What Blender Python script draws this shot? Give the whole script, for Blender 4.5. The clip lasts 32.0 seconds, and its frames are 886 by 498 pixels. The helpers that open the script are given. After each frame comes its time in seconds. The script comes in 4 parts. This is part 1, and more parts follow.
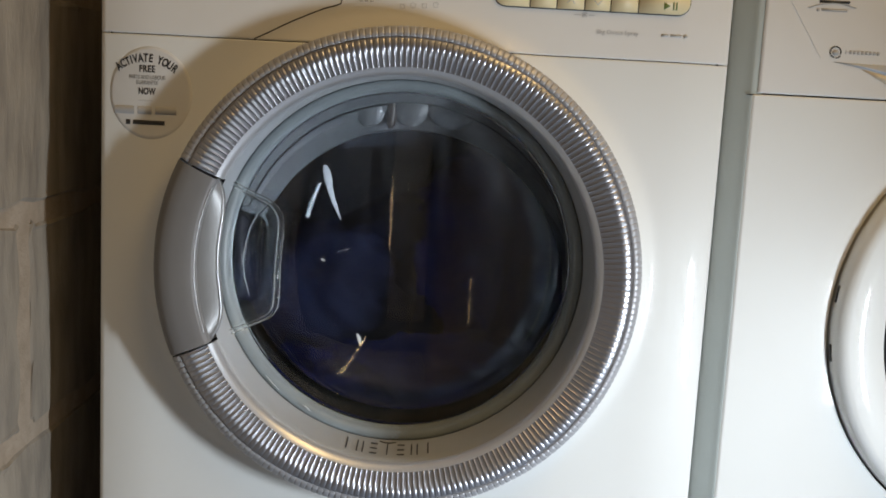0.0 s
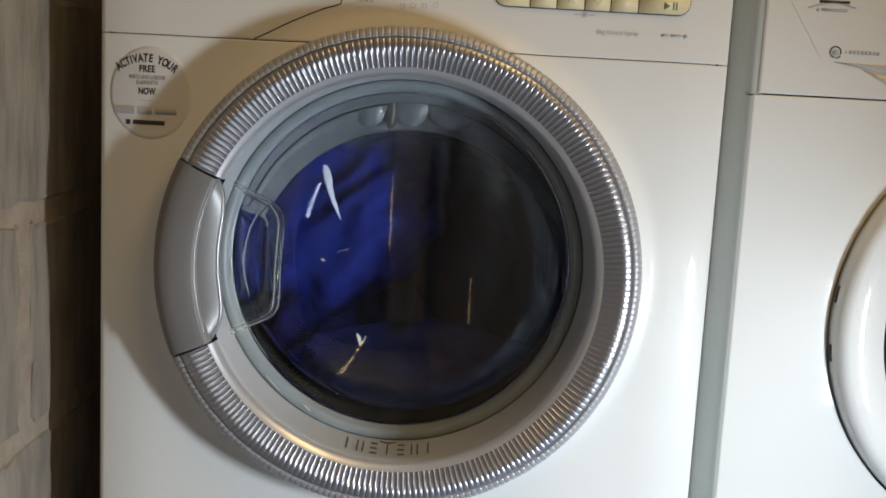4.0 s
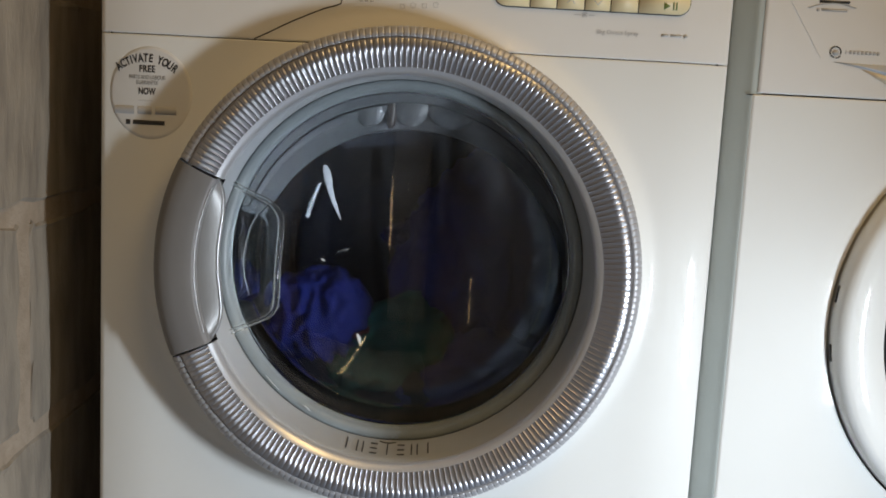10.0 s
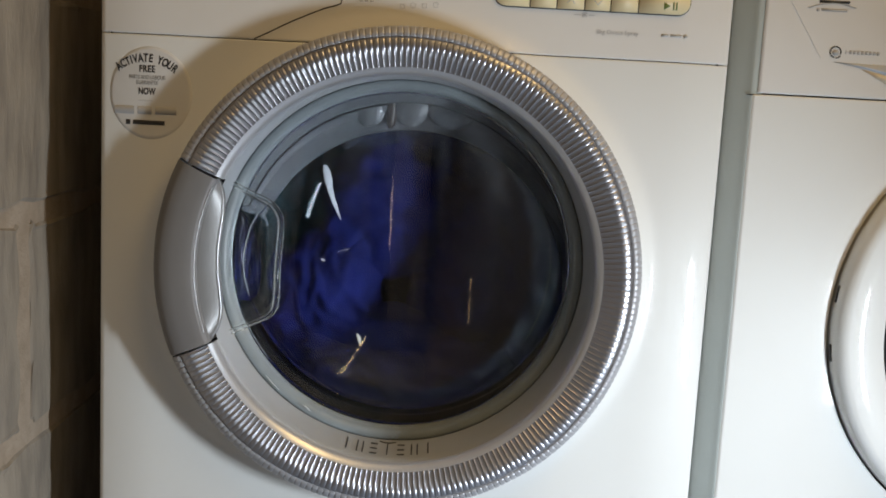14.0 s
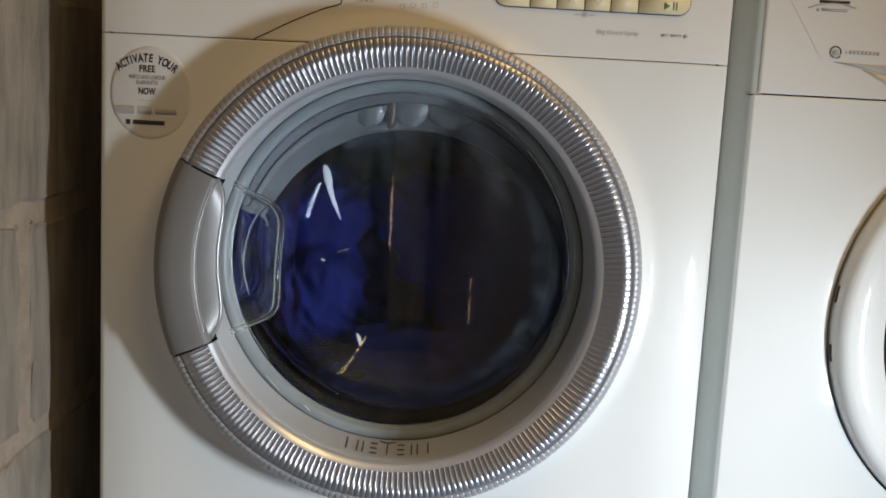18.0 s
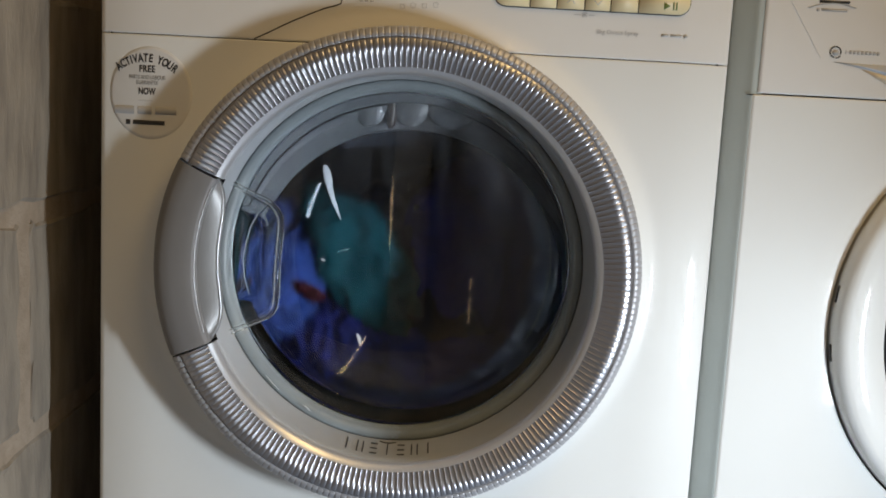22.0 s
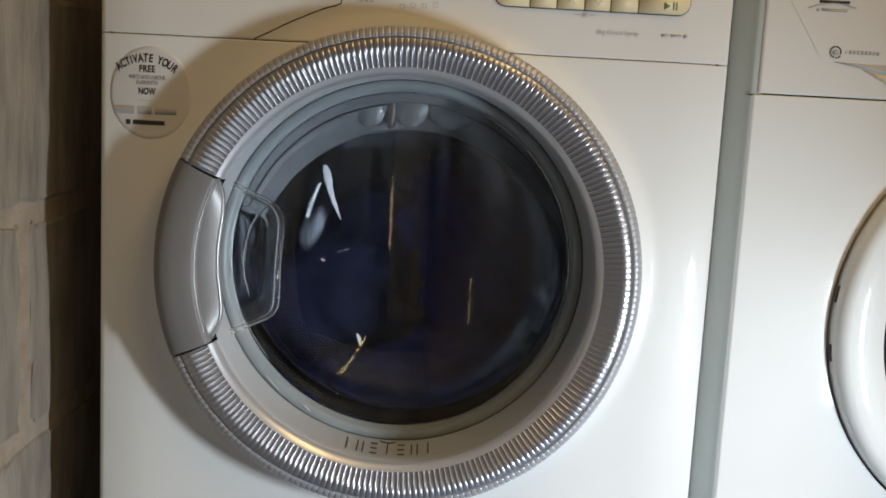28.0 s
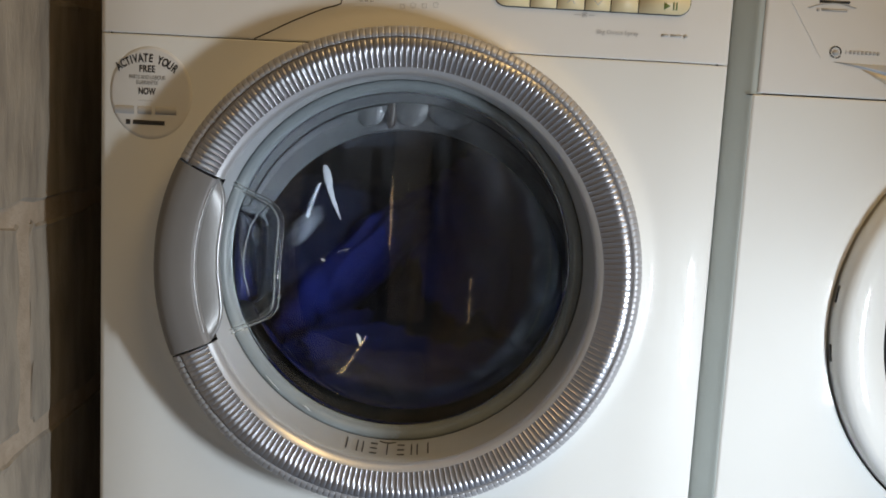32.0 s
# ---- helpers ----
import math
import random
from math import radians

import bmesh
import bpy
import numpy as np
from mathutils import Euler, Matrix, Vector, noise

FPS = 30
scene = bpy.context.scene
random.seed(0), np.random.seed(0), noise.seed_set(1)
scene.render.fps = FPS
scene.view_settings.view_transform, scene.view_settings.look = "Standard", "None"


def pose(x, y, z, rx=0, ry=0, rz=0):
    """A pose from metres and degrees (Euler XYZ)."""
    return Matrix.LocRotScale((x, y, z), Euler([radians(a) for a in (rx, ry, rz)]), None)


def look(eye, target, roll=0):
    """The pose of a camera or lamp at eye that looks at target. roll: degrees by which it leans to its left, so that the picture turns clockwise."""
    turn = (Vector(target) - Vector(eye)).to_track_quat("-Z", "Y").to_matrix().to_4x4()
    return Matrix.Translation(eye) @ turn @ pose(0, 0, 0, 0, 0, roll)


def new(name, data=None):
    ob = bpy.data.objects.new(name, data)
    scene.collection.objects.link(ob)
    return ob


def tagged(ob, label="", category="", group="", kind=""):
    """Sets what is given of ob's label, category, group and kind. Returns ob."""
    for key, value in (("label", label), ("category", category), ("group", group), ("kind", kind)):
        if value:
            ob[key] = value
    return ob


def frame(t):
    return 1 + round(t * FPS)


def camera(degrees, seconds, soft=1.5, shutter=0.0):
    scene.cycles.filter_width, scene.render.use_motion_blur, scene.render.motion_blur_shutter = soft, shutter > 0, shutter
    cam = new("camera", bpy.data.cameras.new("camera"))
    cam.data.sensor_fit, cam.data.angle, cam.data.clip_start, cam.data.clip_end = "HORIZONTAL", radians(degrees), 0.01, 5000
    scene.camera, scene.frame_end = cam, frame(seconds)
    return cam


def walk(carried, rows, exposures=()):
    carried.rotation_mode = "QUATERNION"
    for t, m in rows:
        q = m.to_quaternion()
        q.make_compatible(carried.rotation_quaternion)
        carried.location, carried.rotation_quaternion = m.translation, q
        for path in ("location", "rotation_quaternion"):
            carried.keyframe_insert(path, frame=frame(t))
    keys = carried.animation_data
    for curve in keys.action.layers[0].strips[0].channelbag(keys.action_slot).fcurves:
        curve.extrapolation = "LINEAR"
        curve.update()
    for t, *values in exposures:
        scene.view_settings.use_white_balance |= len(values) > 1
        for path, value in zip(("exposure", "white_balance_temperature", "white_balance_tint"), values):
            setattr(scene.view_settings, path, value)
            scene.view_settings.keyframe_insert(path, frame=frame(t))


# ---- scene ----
cam = camera(49.516, 32.0, soft=1.75, shutter=0.5)
EYE, AIM, LEAN = (0.01645, -0.92844, 0.64793), (0.03653716, 0.06201329, 0.51157602), 3.033
walk(cam, [(0.0, look(EYE, AIM, LEAN)), (32.0, look(EYE, AIM, LEAN))], [(0.0, 0.0), (32.0, 0.0)])

# ---- light: a cool upright lamp low beside the machines, a warm tube high up, an added upward fill, a dim room ----
world = bpy.data.worlds.new("room_light")
world.use_nodes = True
world.node_tree.nodes["Background"].inputs[0].default_value = (0.30, 0.27, 0.22, 1)
world.node_tree.nodes["Background"].inputs[1].default_value = 0.05
scene.world = world


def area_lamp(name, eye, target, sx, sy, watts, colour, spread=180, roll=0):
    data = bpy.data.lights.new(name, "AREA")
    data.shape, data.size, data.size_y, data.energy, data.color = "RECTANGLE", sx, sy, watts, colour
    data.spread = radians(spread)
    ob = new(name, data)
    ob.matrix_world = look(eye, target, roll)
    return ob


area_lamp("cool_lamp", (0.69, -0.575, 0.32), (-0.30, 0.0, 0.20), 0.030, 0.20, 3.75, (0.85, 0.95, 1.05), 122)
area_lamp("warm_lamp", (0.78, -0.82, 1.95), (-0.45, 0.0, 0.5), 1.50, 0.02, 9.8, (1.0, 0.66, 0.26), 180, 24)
# added fill without a fixture: bounces off the ceiling to lift the shaded parts
area_lamp("bounce_fill", (0.78, -0.82, 1.40), (0.78, -0.90, 2.35), 0.80, 0.80, 6.4, (1.0, 0.82, 0.58))


# ---- materials ----
def material(name, colour, rough=0.5, metal=0.0, second=None, scale=30.0, amount=0.5, bump=0.0, bump_scale=200.0,
             rough_var=0.0, stretch=(1, 1, 1), coat=0.0):
    """A surface whose colour wanders between two tones at two scales, with fine relief."""
    m = bpy.data.materials.new(name)
    m.use_nodes = True
    t = m.node_tree
    b = t.nodes["Principled BSDF"]
    b.inputs["Metallic"].default_value = metal
    b.inputs["Roughness"].default_value = rough
    b.inputs["Coat Weight"].default_value = coat
    b.inputs["Coat Roughness"].default_value = 0.05
    co = t.nodes.new("ShaderNodeTexCoord")
    mp = t.nodes.new("ShaderNodeMapping")
    mp.inputs["Scale"].default_value = stretch
    t.links.new(co.outputs["Object"], mp.inputs[0])
    n1 = t.nodes.new("ShaderNodeTexNoise")
    n1.inputs["Scale"].default_value, n1.inputs["Detail"].default_value = scale, 6
    t.links.new(mp.outputs[0], n1.inputs["Vector"])
    n2 = t.nodes.new("ShaderNodeTexNoise")
    n2.inputs["Scale"].default_value, n2.inputs["Detail"].default_value = bump_scale, 4
    t.links.new(mp.outputs[0], n2.inputs["Vector"])
    mix = t.nodes.new("ShaderNodeMix")
    mix.data_type = "RGBA"
    mix.inputs["A"].default_value = (*colour, 1)
    mix.inputs["B"].default_value = (*(second or colour), 1)
    ramp = t.nodes.new("ShaderNodeMapRange")
    ramp.inputs["From Min"].default_value, ramp.inputs["From Max"].default_value = 0.35, 0.68
    ramp.inputs["To Max"].default_value = amount
    t.links.new(n1.outputs["Fac"], ramp.inputs["Value"])
    t.links.new(ramp.outputs[0], mix.inputs["Factor"])
    t.links.new(mix.outputs["Result"], b.inputs["Base Color"])
    if rough_var:
        r2 = t.nodes.new("ShaderNodeMapRange")
        r2.inputs["To Min"].default_value, r2.inputs["To Max"].default_value = rough - rough_var, rough + rough_var
        t.links.new(n1.outputs["Fac"], r2.inputs["Value"])
        t.links.new(r2.outputs[0], b.inputs["Roughness"])
    if bump:
        bp = t.nodes.new("ShaderNodeBump")
        bp.inputs["Strength"].default_value, bp.inputs["Distance"].default_value = bump, 0.002
        t.links.new(n2.outputs["Fac"], bp.inputs["Height"])
        t.links.new(bp.outputs[0], b.inputs["Normal"])
    return m


def glass(name, tint, rough=0.0, ior=1.48):
    m = bpy.data.materials.new(name)
    m.use_nodes = True
    b = m.node_tree.nodes["Principled BSDF"]
    b.inputs["Base Color"].default_value = (*tint, 1)
    b.inputs["Transmission Weight"].default_value = 1.0
    b.inputs["Roughness"].default_value = rough
    b.inputs["IOR"].default_value = ior
    return m


ENAMEL = material("white_enamel", (0.80, 0.80, 0.77), 0.42, second=(0.77, 0.76, 0.73), scale=9, amount=0.5, bump=0.012, bump_scale=300, rough_var=0.04, coat=0.3)
FASCIA = material("white_plastic", (0.79, 0.78, 0.76), 0.45, second=(0.76, 0.74, 0.71), scale=12, amount=0.5, bump=0.03, bump_scale=900, rough_var=0.05, coat=0.08)
for m in (ENAMEL, FASCIA):
    m.node_tree.nodes["Principled BSDF"].inputs["Specular IOR Level"].default_value = 0.28
# white enamel turned away from the lamps: shade put into a grey-green
SHADED_ENAMEL = material("shaded_enamel", (0.44, 0.48, 0.46), 0.40, second=(0.40, 0.44, 0.42), scale=14, amount=0.6, bump=0.06, bump_scale=600)
SILVER = material("silver_plastic", (0.43, 0.425, 0.45), 0.34, 0.85, second=(0.38, 0.375, 0.40), scale=20, amount=0.6, bump=0.03, bump_scale=1500, rough_var=0.05)
KNURL = material("knurled_silver", (0.45, 0.445, 0.46), 0.42, 0.4, second=(0.40, 0.395, 0.41), scale=20, amount=0.6, bump=0.03, bump_scale=1500, rough_var=0.05)
SATIN = material("satin_silver", (0.235, 0.228, 0.226), 0.60, 0.2, second=(0.205, 0.198, 0.2), scale=16, amount=0.6, bump=0.05, bump_scale=1200, rough_var=0.06)
FACET = material("satin_grey", (0.28, 0.275, 0.27), 0.43, 0.5, second=(0.22, 0.215, 0.212), scale=16, amount=0.6, bump=0.05, bump_scale=1200, rough_var=0.06)
LIP = material("bright_silver", (0.66, 0.66, 0.68), 0.32, 0.65, second=(0.58, 0.58, 0.60), scale=14, amount=0.6, bump=0.02, bump_scale=1200, rough_var=0.04)
MATT = material("matt_silver", (0.47, 0.485, 0.50), 0.45, 0.2, second=(0.42, 0.435, 0.45), scale=14, amount=0.6, bump=0.03, bump_scale=1200, rough_var=0.05)
RUBBER = material("grey_rubber", (0.108, 0.115, 0.119), 0.42, second=(0.06, 0.065, 0.07), scale=24, amount=0.8, bump=0.25, bump_scale=60, rough_var=0.2)
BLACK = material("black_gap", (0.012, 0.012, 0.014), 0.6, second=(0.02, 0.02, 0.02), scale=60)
STEEL = material("drum_steel", (0.15, 0.165, 0.20), 0.22, 1.0, second=(0.095, 0.105, 0.13), scale=9, amount=0.5, bump=0.5, bump_scale=16, rough_var=0.04)
GOLD = material("champagne_plastic", (0.92, 0.76, 0.46), 0.42, 0.0, second=(0.87, 0.71, 0.42), scale=18, amount=0.5, bump=0.03, bump_scale=900)
INK = material("dark_ink", (0.03, 0.03, 0.033), 0.55, second=(0.05, 0.05, 0.05), scale=300)
FADED = material("very_faded_ink", (0.56, 0.555, 0.54), 0.6, second=(0.60, 0.595, 0.58), scale=300)
GREY_INK = material("faded_ink", (0.20, 0.195, 0.19), 0.6, second=(0.24, 0.235, 0.23), scale=300)
FLANGE = material("glass_flange", (0.24, 0.275, 0.29), 0.4, second=(0.19, 0.215, 0.23), scale=30, amount=0.6, bump=0.05, bump_scale=200)
SLOT = material("wet_brown_slot", (0.05, 0.04, 0.033), 0.4, second=(0.03, 0.025, 0.02), scale=60)
PALE_INK = material("grey_ink", (0.47, 0.46, 0.45), 0.6, second=(0.52, 0.51, 0.50), scale=300)
STICKER = material("clear_sticker", (0.70, 0.69, 0.67), 0.34, second=(0.65, 0.64, 0.62), scale=60, amount=0.5, bump=0.03, bump_scale=300)
BLOCK = material("grey_painted_block", (0.285, 0.245, 0.195), 0.85, second=(0.185, 0.158, 0.128), scale=13, amount=0.95, bump=0.9, bump_scale=70, stretch=(1, 4, 1))
MORTAR = material("sandy_mortar", (0.35, 0.285, 0.22), 0.95, second=(0.26, 0.205, 0.15), scale=45, amount=0.9, bump=0.8, bump_scale=240)
PLASTER = material("cream_plaster", (0.74, 0.72, 0.68), 0.9, second=(0.68, 0.66, 0.62), scale=5, amount=0.7, bump=0.3, bump_scale=80)
# dimness of the unseen room put into the wall and floor colours
SLATE = material("dim_slate", (0.075, 0.105, 0.19), 0.85, second=(0.06, 0.08, 0.15), scale=5, amount=0.7, bump=0.3, bump_scale=80)
CONCRETE = material("grey_concrete", (0.18, 0.23, 0.32), 0.7, second=(0.14, 0.18, 0.26), scale=7, amount=0.8, bump=0.1, bump_scale=40)
GLASS = glass("door_glass", (0.82, 0.85, 0.89))
# pressed glass is faintly wavy
t = GLASS.node_tree
wave, relief, place = t.nodes.new("ShaderNodeTexNoise"), t.nodes.new("ShaderNodeBump"), t.nodes.new("ShaderNodeTexCoord")
wave.inputs["Scale"].default_value, wave.inputs["Detail"].default_value = 22.0, 1.0
relief.inputs["Strength"].default_value, relief.inputs["Distance"].default_value = 0.08, 0.004
t.links.new(place.outputs["Object"], wave.inputs["Vector"])
t.links.new(wave.outputs["Fac"], relief.inputs["Height"])
t.links.new(relief.outputs[0], t.nodes["Principled BSDF"].inputs["Normal"])
CLEAR = glass("clear_plastic", (0.93, 0.95, 0.95), 0.02, 1.42)

HAZED = glass("hazed_pane", (0.90, 0.93, 0.98), 0.0, 1.45)
# veil of haze put into the pane as uneven pale smears, thicker towards the top
t = HAZED.node_tree
place, smear, span = t.nodes.new("ShaderNodeTexCoord"), t.nodes.new("ShaderNodeTexNoise"), t.nodes.new("ShaderNodeMapRange")
smear.inputs["Scale"].default_value, smear.inputs["Detail"].default_value, smear.inputs["Distortion"].default_value = 11.0, 5.0, 1.6
span.inputs["From Min"].default_value, span.inputs["From Max"].default_value = 0.38, 0.70
streak, split, height = t.nodes.new("ShaderNodeMapping"), t.nodes.new("ShaderNodeSeparateXYZ"), t.nodes.new("ShaderNodeMapRange")
streak.inputs["Scale"].default_value = (1.5, 1.0, 0.40)
height.inputs["From Min"].default_value, height.inputs["From Max"].default_value = 0.50, 0.65
height.inputs["To Min"].default_value, height.inputs["To Max"].default_value = 0.0025, 0.034
thick, clear = t.nodes.new("ShaderNodeMath"), t.nodes.new("ShaderNodeMath")
thick.operation, clear.operation = "MULTIPLY", "SUBTRACT"
clear.inputs[0].default_value = 1.0
t.links.new(place.outputs["Object"], streak.inputs[0])
t.links.new(streak.outputs[0], smear.inputs["Vector"])
t.links.new(smear.outputs["Fac"], span.inputs["Value"])
t.links.new(place.outputs["Object"], split.inputs[0])
t.links.new(split.outputs["Z"], height.inputs["Value"])
t.links.new(span.outputs[0], thick.inputs[0])
t.links.new(height.outputs[0], thick.inputs[1])
t.links.new(thick.outputs[0], clear.inputs[1])
t.links.new(clear.outputs[0], t.nodes["Principled BSDF"].inputs["Transmission Weight"])


# ---- mesh helpers ----
def part(name, bm, mat, parent=None, label="", smooth=True):
    me = bpy.data.meshes.new(name)
    if smooth:
        for f in bm.faces:
            f.smooth = True
    bm.to_mesh(me)
    bm.free()
    me.materials.append(mat)
    ob = new(name, me)
    if parent is not None:
        ob.parent = parent
    if label:
        tagged(ob, label)
    return ob


def base(name, label, category, group="", kind=""):
    return tagged(new(name), label, category, group, kind)


def sheet(rows, closed_u=False, closed_v=False):
    """A surface over a grid of points, rows of equal length."""
    bm = bmesh.new()
    vs = [[bm.verts.new(p) for p in row] for row in rows]
    n, k = len(rows), len(rows[0])
    for i in range(n if closed_u else n - 1):
        for j in range(k if closed_v else k - 1):
            a, b, c, d = vs[i][j], vs[(i + 1) % n][j], vs[(i + 1) % n][(j + 1) % k], vs[i][(j + 1) % k]
            bm.faces.new((a, b, c, d))
    return bm


def turned(profile, cx, cz, a0=0.0, a1=360.0, steps=180, change=None):
    """Turns a profile of (radius, depth) about the door's axis. change(angle, i) gives an offset in depth."""
    full = abs(a1 - a0 - 360) < 1e-6
    rows = []
    for s in range(steps if full else steps + 1):
        a = radians(a0 + (a1 - a0) * s / steps)
        row = []
        for i, (r, y) in enumerate(profile):
            dy, dr = change(a, i) if change else (0.0, 0.0)
            row.append((cx + (r + dr) * math.cos(a), y + dy, cz + (r + dr) * math.sin(a)))
        rows.append(row)
    return sheet(rows, closed_u=full)


def box(x0, x1, y0, y1, z0, z1, r=0.0, seg=2):
    bm = bmesh.new()
    bmesh.ops.create_cube(bm, size=1)
    for v in bm.verts:
        v.co = ((x0 + x1) / 2 + v.co.x * (x1 - x0), (y0 + y1) / 2 + v.co.y * (y1 - y0), (z0 + z1) / 2 + v.co.z * (z1 - z0))
    if r:
        bmesh.ops.bevel(bm, geom=bm.edges[:], offset=r, segments=seg, affect="EDGES", profile=0.5)
    return bm


def tube(path, r, sides=8, closed=False):
    rows = []
    n = len(path)
    for i, p in enumerate(path):
        p = Vector(p)
        a = Vector(path[(i - 1) % n] if closed or i > 0 else path[i])
        b = Vector(path[(i + 1) % n] if closed or i < n - 1 else path[i])
        d = (b - a).normalized()
        u = d.cross(Vector((0, 1, 0)))
        u = u.normalized() if u.length > 1e-4 else Vector((1, 0, 0))
        v = d.cross(u)
        rows.append([p + (u * math.cos(k / sides * 6.2832) + v * math.sin(k / sides * 6.2832)) * r for k in range(sides)])
    return sheet(rows, closed_u=closed, closed_v=True)


def flat(points, y, thick=0.0006):
    """A thin plate with the outline of (x, z) points, lying on a face that looks towards -y."""
    bm = bmesh.new()
    f = bm.faces.new([bm.verts.new((x, y, z)) for x, z in points])
    g = bmesh.ops.extrude_face_region(bm, geom=[f])
    for v in [e for e in g["geom"] if isinstance(e, bmesh.types.BMVert)]:
        v.co.y -= thick
    bmesh.ops.recalc_face_normals(bm, faces=bm.faces[:])
    return bm


def bar(x0, x1, z0, z1, y, thick=0.0006):
    return flat([(x0, z0), (x1, z0), (x1, z1), (x0, z1)], y, thick)


def words(name, text, x, z, y, size, mat, parent, spread=1.0, turn=0.0, align="CENTER", bold=0.0, narrow=1.0, drape=False):
    cu = bpy.data.curves.new(name, "FONT")
    cu.body, cu.size, cu.extrude, cu.align_x, cu.align_y, cu.space_character = text, size, 0.0003, align, "CENTER", spread
    cu.offset = bold
    ob = new(name + "_curve", cu)
    me = bpy.data.meshes.new_from_object(ob.evaluated_get(bpy.context.evaluated_depsgraph_get()))
    bpy.data.objects.remove(ob)
    me.name = name
    me.materials.clear()
    me.materials.append(mat)
    ob = new(name, me)
    ob.parent = parent
    m = Matrix.Translation((x, y, z)) @ Matrix.Rotation(radians(-turn), 4, "Y") @ Matrix.Rotation(radians(90), 4, "X") @ Matrix.Diagonal((narrow, 1, 1, 1))
    if drape:
        me.transform(m)
        for v in me.vertices:
            v.co.y = collar_y(v.co.x, v.co.z) - 0.0004 + (v.co.y - y) * 0.3
    else:
        ob.matrix_basis = m
    return ob


def steps_between(a, b, fine, edge, tight):
    """Grid lines from a to b, closer together within edge of both ends."""
    out, x = [a], a
    while x < b - 1e-6:
        d = min(x - a, b - x)
        x = min(b, x + (tight if d < edge else fine))
        out.append(x)
    if out[-1] - out[-2] < tight * 0.4:
        out.pop(-2)
    return out


def front_panel(x0, x1, z0, z1, rx, rz, collar, hole, soft=0.0):
    """A pressed front with rounded edges, a raised collar round the door and a round hole.
    rx: radii of its two upright edges, rz: of its upper and lower edge; collar: (cx, cz, r_in, r_out, height)."""
    cx, cz, ri, ro, hh = collar
    xs = steps_between(x0, x1, 0.005, 0.02, 0.0015)
    zs = steps_between(z0, z1, 0.005, 0.006, 0.0008)

    def depth(x, z):
        y = 0.0
        d = min(x - x0, x1 - x)
        q = rx[0] if x - x0 < x1 - x else rx[1]
        if d < q:
            y += q - math.sqrt(max(0.0, q * q - (q - d) ** 2))
        if d < 0.06:
            y += soft * (1 - d / 0.06) ** 2
        e = min(z - z0, z1 - z)
        if e < rz:
            y += rz - math.sqrt(max(0.0, rz * rz - (rz - e) ** 2))
        r = math.hypot(x - cx, z - cz)
        s = min(1.0, max(0.0, (ro - r) / (ro - ri)))
        return y - hh * s * s * (3 - 2 * s)

    bm = bmesh.new()
    vs = {}
    for i, x in enumerate(xs):
        for j, z in enumerate(zs):
            if math.hypot(x - cx, z - cz) > hole - 0.004:
                vs[i, j] = bm.verts.new((x, depth(x, z), z))
    for i in range(len(xs) - 1):
        for j in range(len(zs) - 1):
            c = [vs.get(k) for k in ((i, j), (i + 1, j), (i + 1, j + 1), (i, j + 1))]
            if None not in c:
                bm.faces.new(c)
    for v in bm.verts:
        r = math.hypot(v.co.x - cx, v.co.z - cz)
        if r < hole + 0.003:
            v.co.x, v.co.z = cx + (v.co.x - cx) * hole / r, cz + (v.co.z - cz) * hole / r
    return bm


# ---- the room ----
WALL_X = -0.364
tagged(part("floor", box(-0.55, 2.6, -2.02, 0.92, -0.12, 0.0), CONCRETE, smooth=False), "unseen concrete utility room floor, blue-grey to tint the pane's reflection", "floor", kind="structure")
tagged(part("ceiling", box(-0.55, 2.6, -2.02, 0.92, 2.35, 2.45), PLASTER, smooth=False), "cream plaster ceiling", "ceiling", kind="structure")
tagged(part("wall_north", box(-0.55, 2.6, 0.80, 0.92, 0.0, 2.35), PLASTER, smooth=False), "cream plastered wall behind the machines", "wall", kind="structure")
# south wall is out of view, dark so little of it reflects in the pane
SOUTH = -1.90
for x0, x1, z0, z1 in ((-0.55, -0.42, 0.0, 2.35), (0.42, 2.6, 0.0, 2.35), (-0.42, 0.42, 2.02, 2.35)):
    tagged(part("wall_south", box(x0, x1, SOUTH - 0.12, SOUTH, z0, z1), SLATE, smooth=False), "unseen wall facing the machines, dark slate-blue to dim the pane's reflection", "wall", kind="structure")


def reflected_door():
    """A made-up ledged door of upright boards, out of view; two glowing strips in its gaps and a pale board reflect in
    the pane.
    """
    d = tagged(new("door_1"), "unseen plank door added for pane reflections, pale and blue-grey boards with glowing strips", "door", kind="structure")
    xs = [-0.42, -0.27, -0.089, 0.03, 0.167, 0.29, 0.42]
    for k in range(6):
        part("plank", box(xs[k] + 0.002, xs[k + 1] - 0.002, SOUTH - 0.03, SOUTH - 0.004, 0.01, 2.015, 0.002), PALE_WOOD if k == 2 else WOOD, d, smooth=False)
    for z in (0.25, 1.7):
        part("ledge", box(-0.41, 0.41, SOUTH - 0.06, SOUTH - 0.031, z, z + 0.12, 0.003), WOOD, d, smooth=False)
    for x, z0, z1, w in ((-0.089, 0.232, 0.460, 0.0011), (0.167, 0.015, 0.165, 0.0007)):
        part("glow_strip", box(x - w, x + w, SOUTH - 0.012, SOUTH - 0.006, z0, z1), ADDED_GLOW, d, "glowing strip added for a gold line in the pane's reflection", smooth=False)


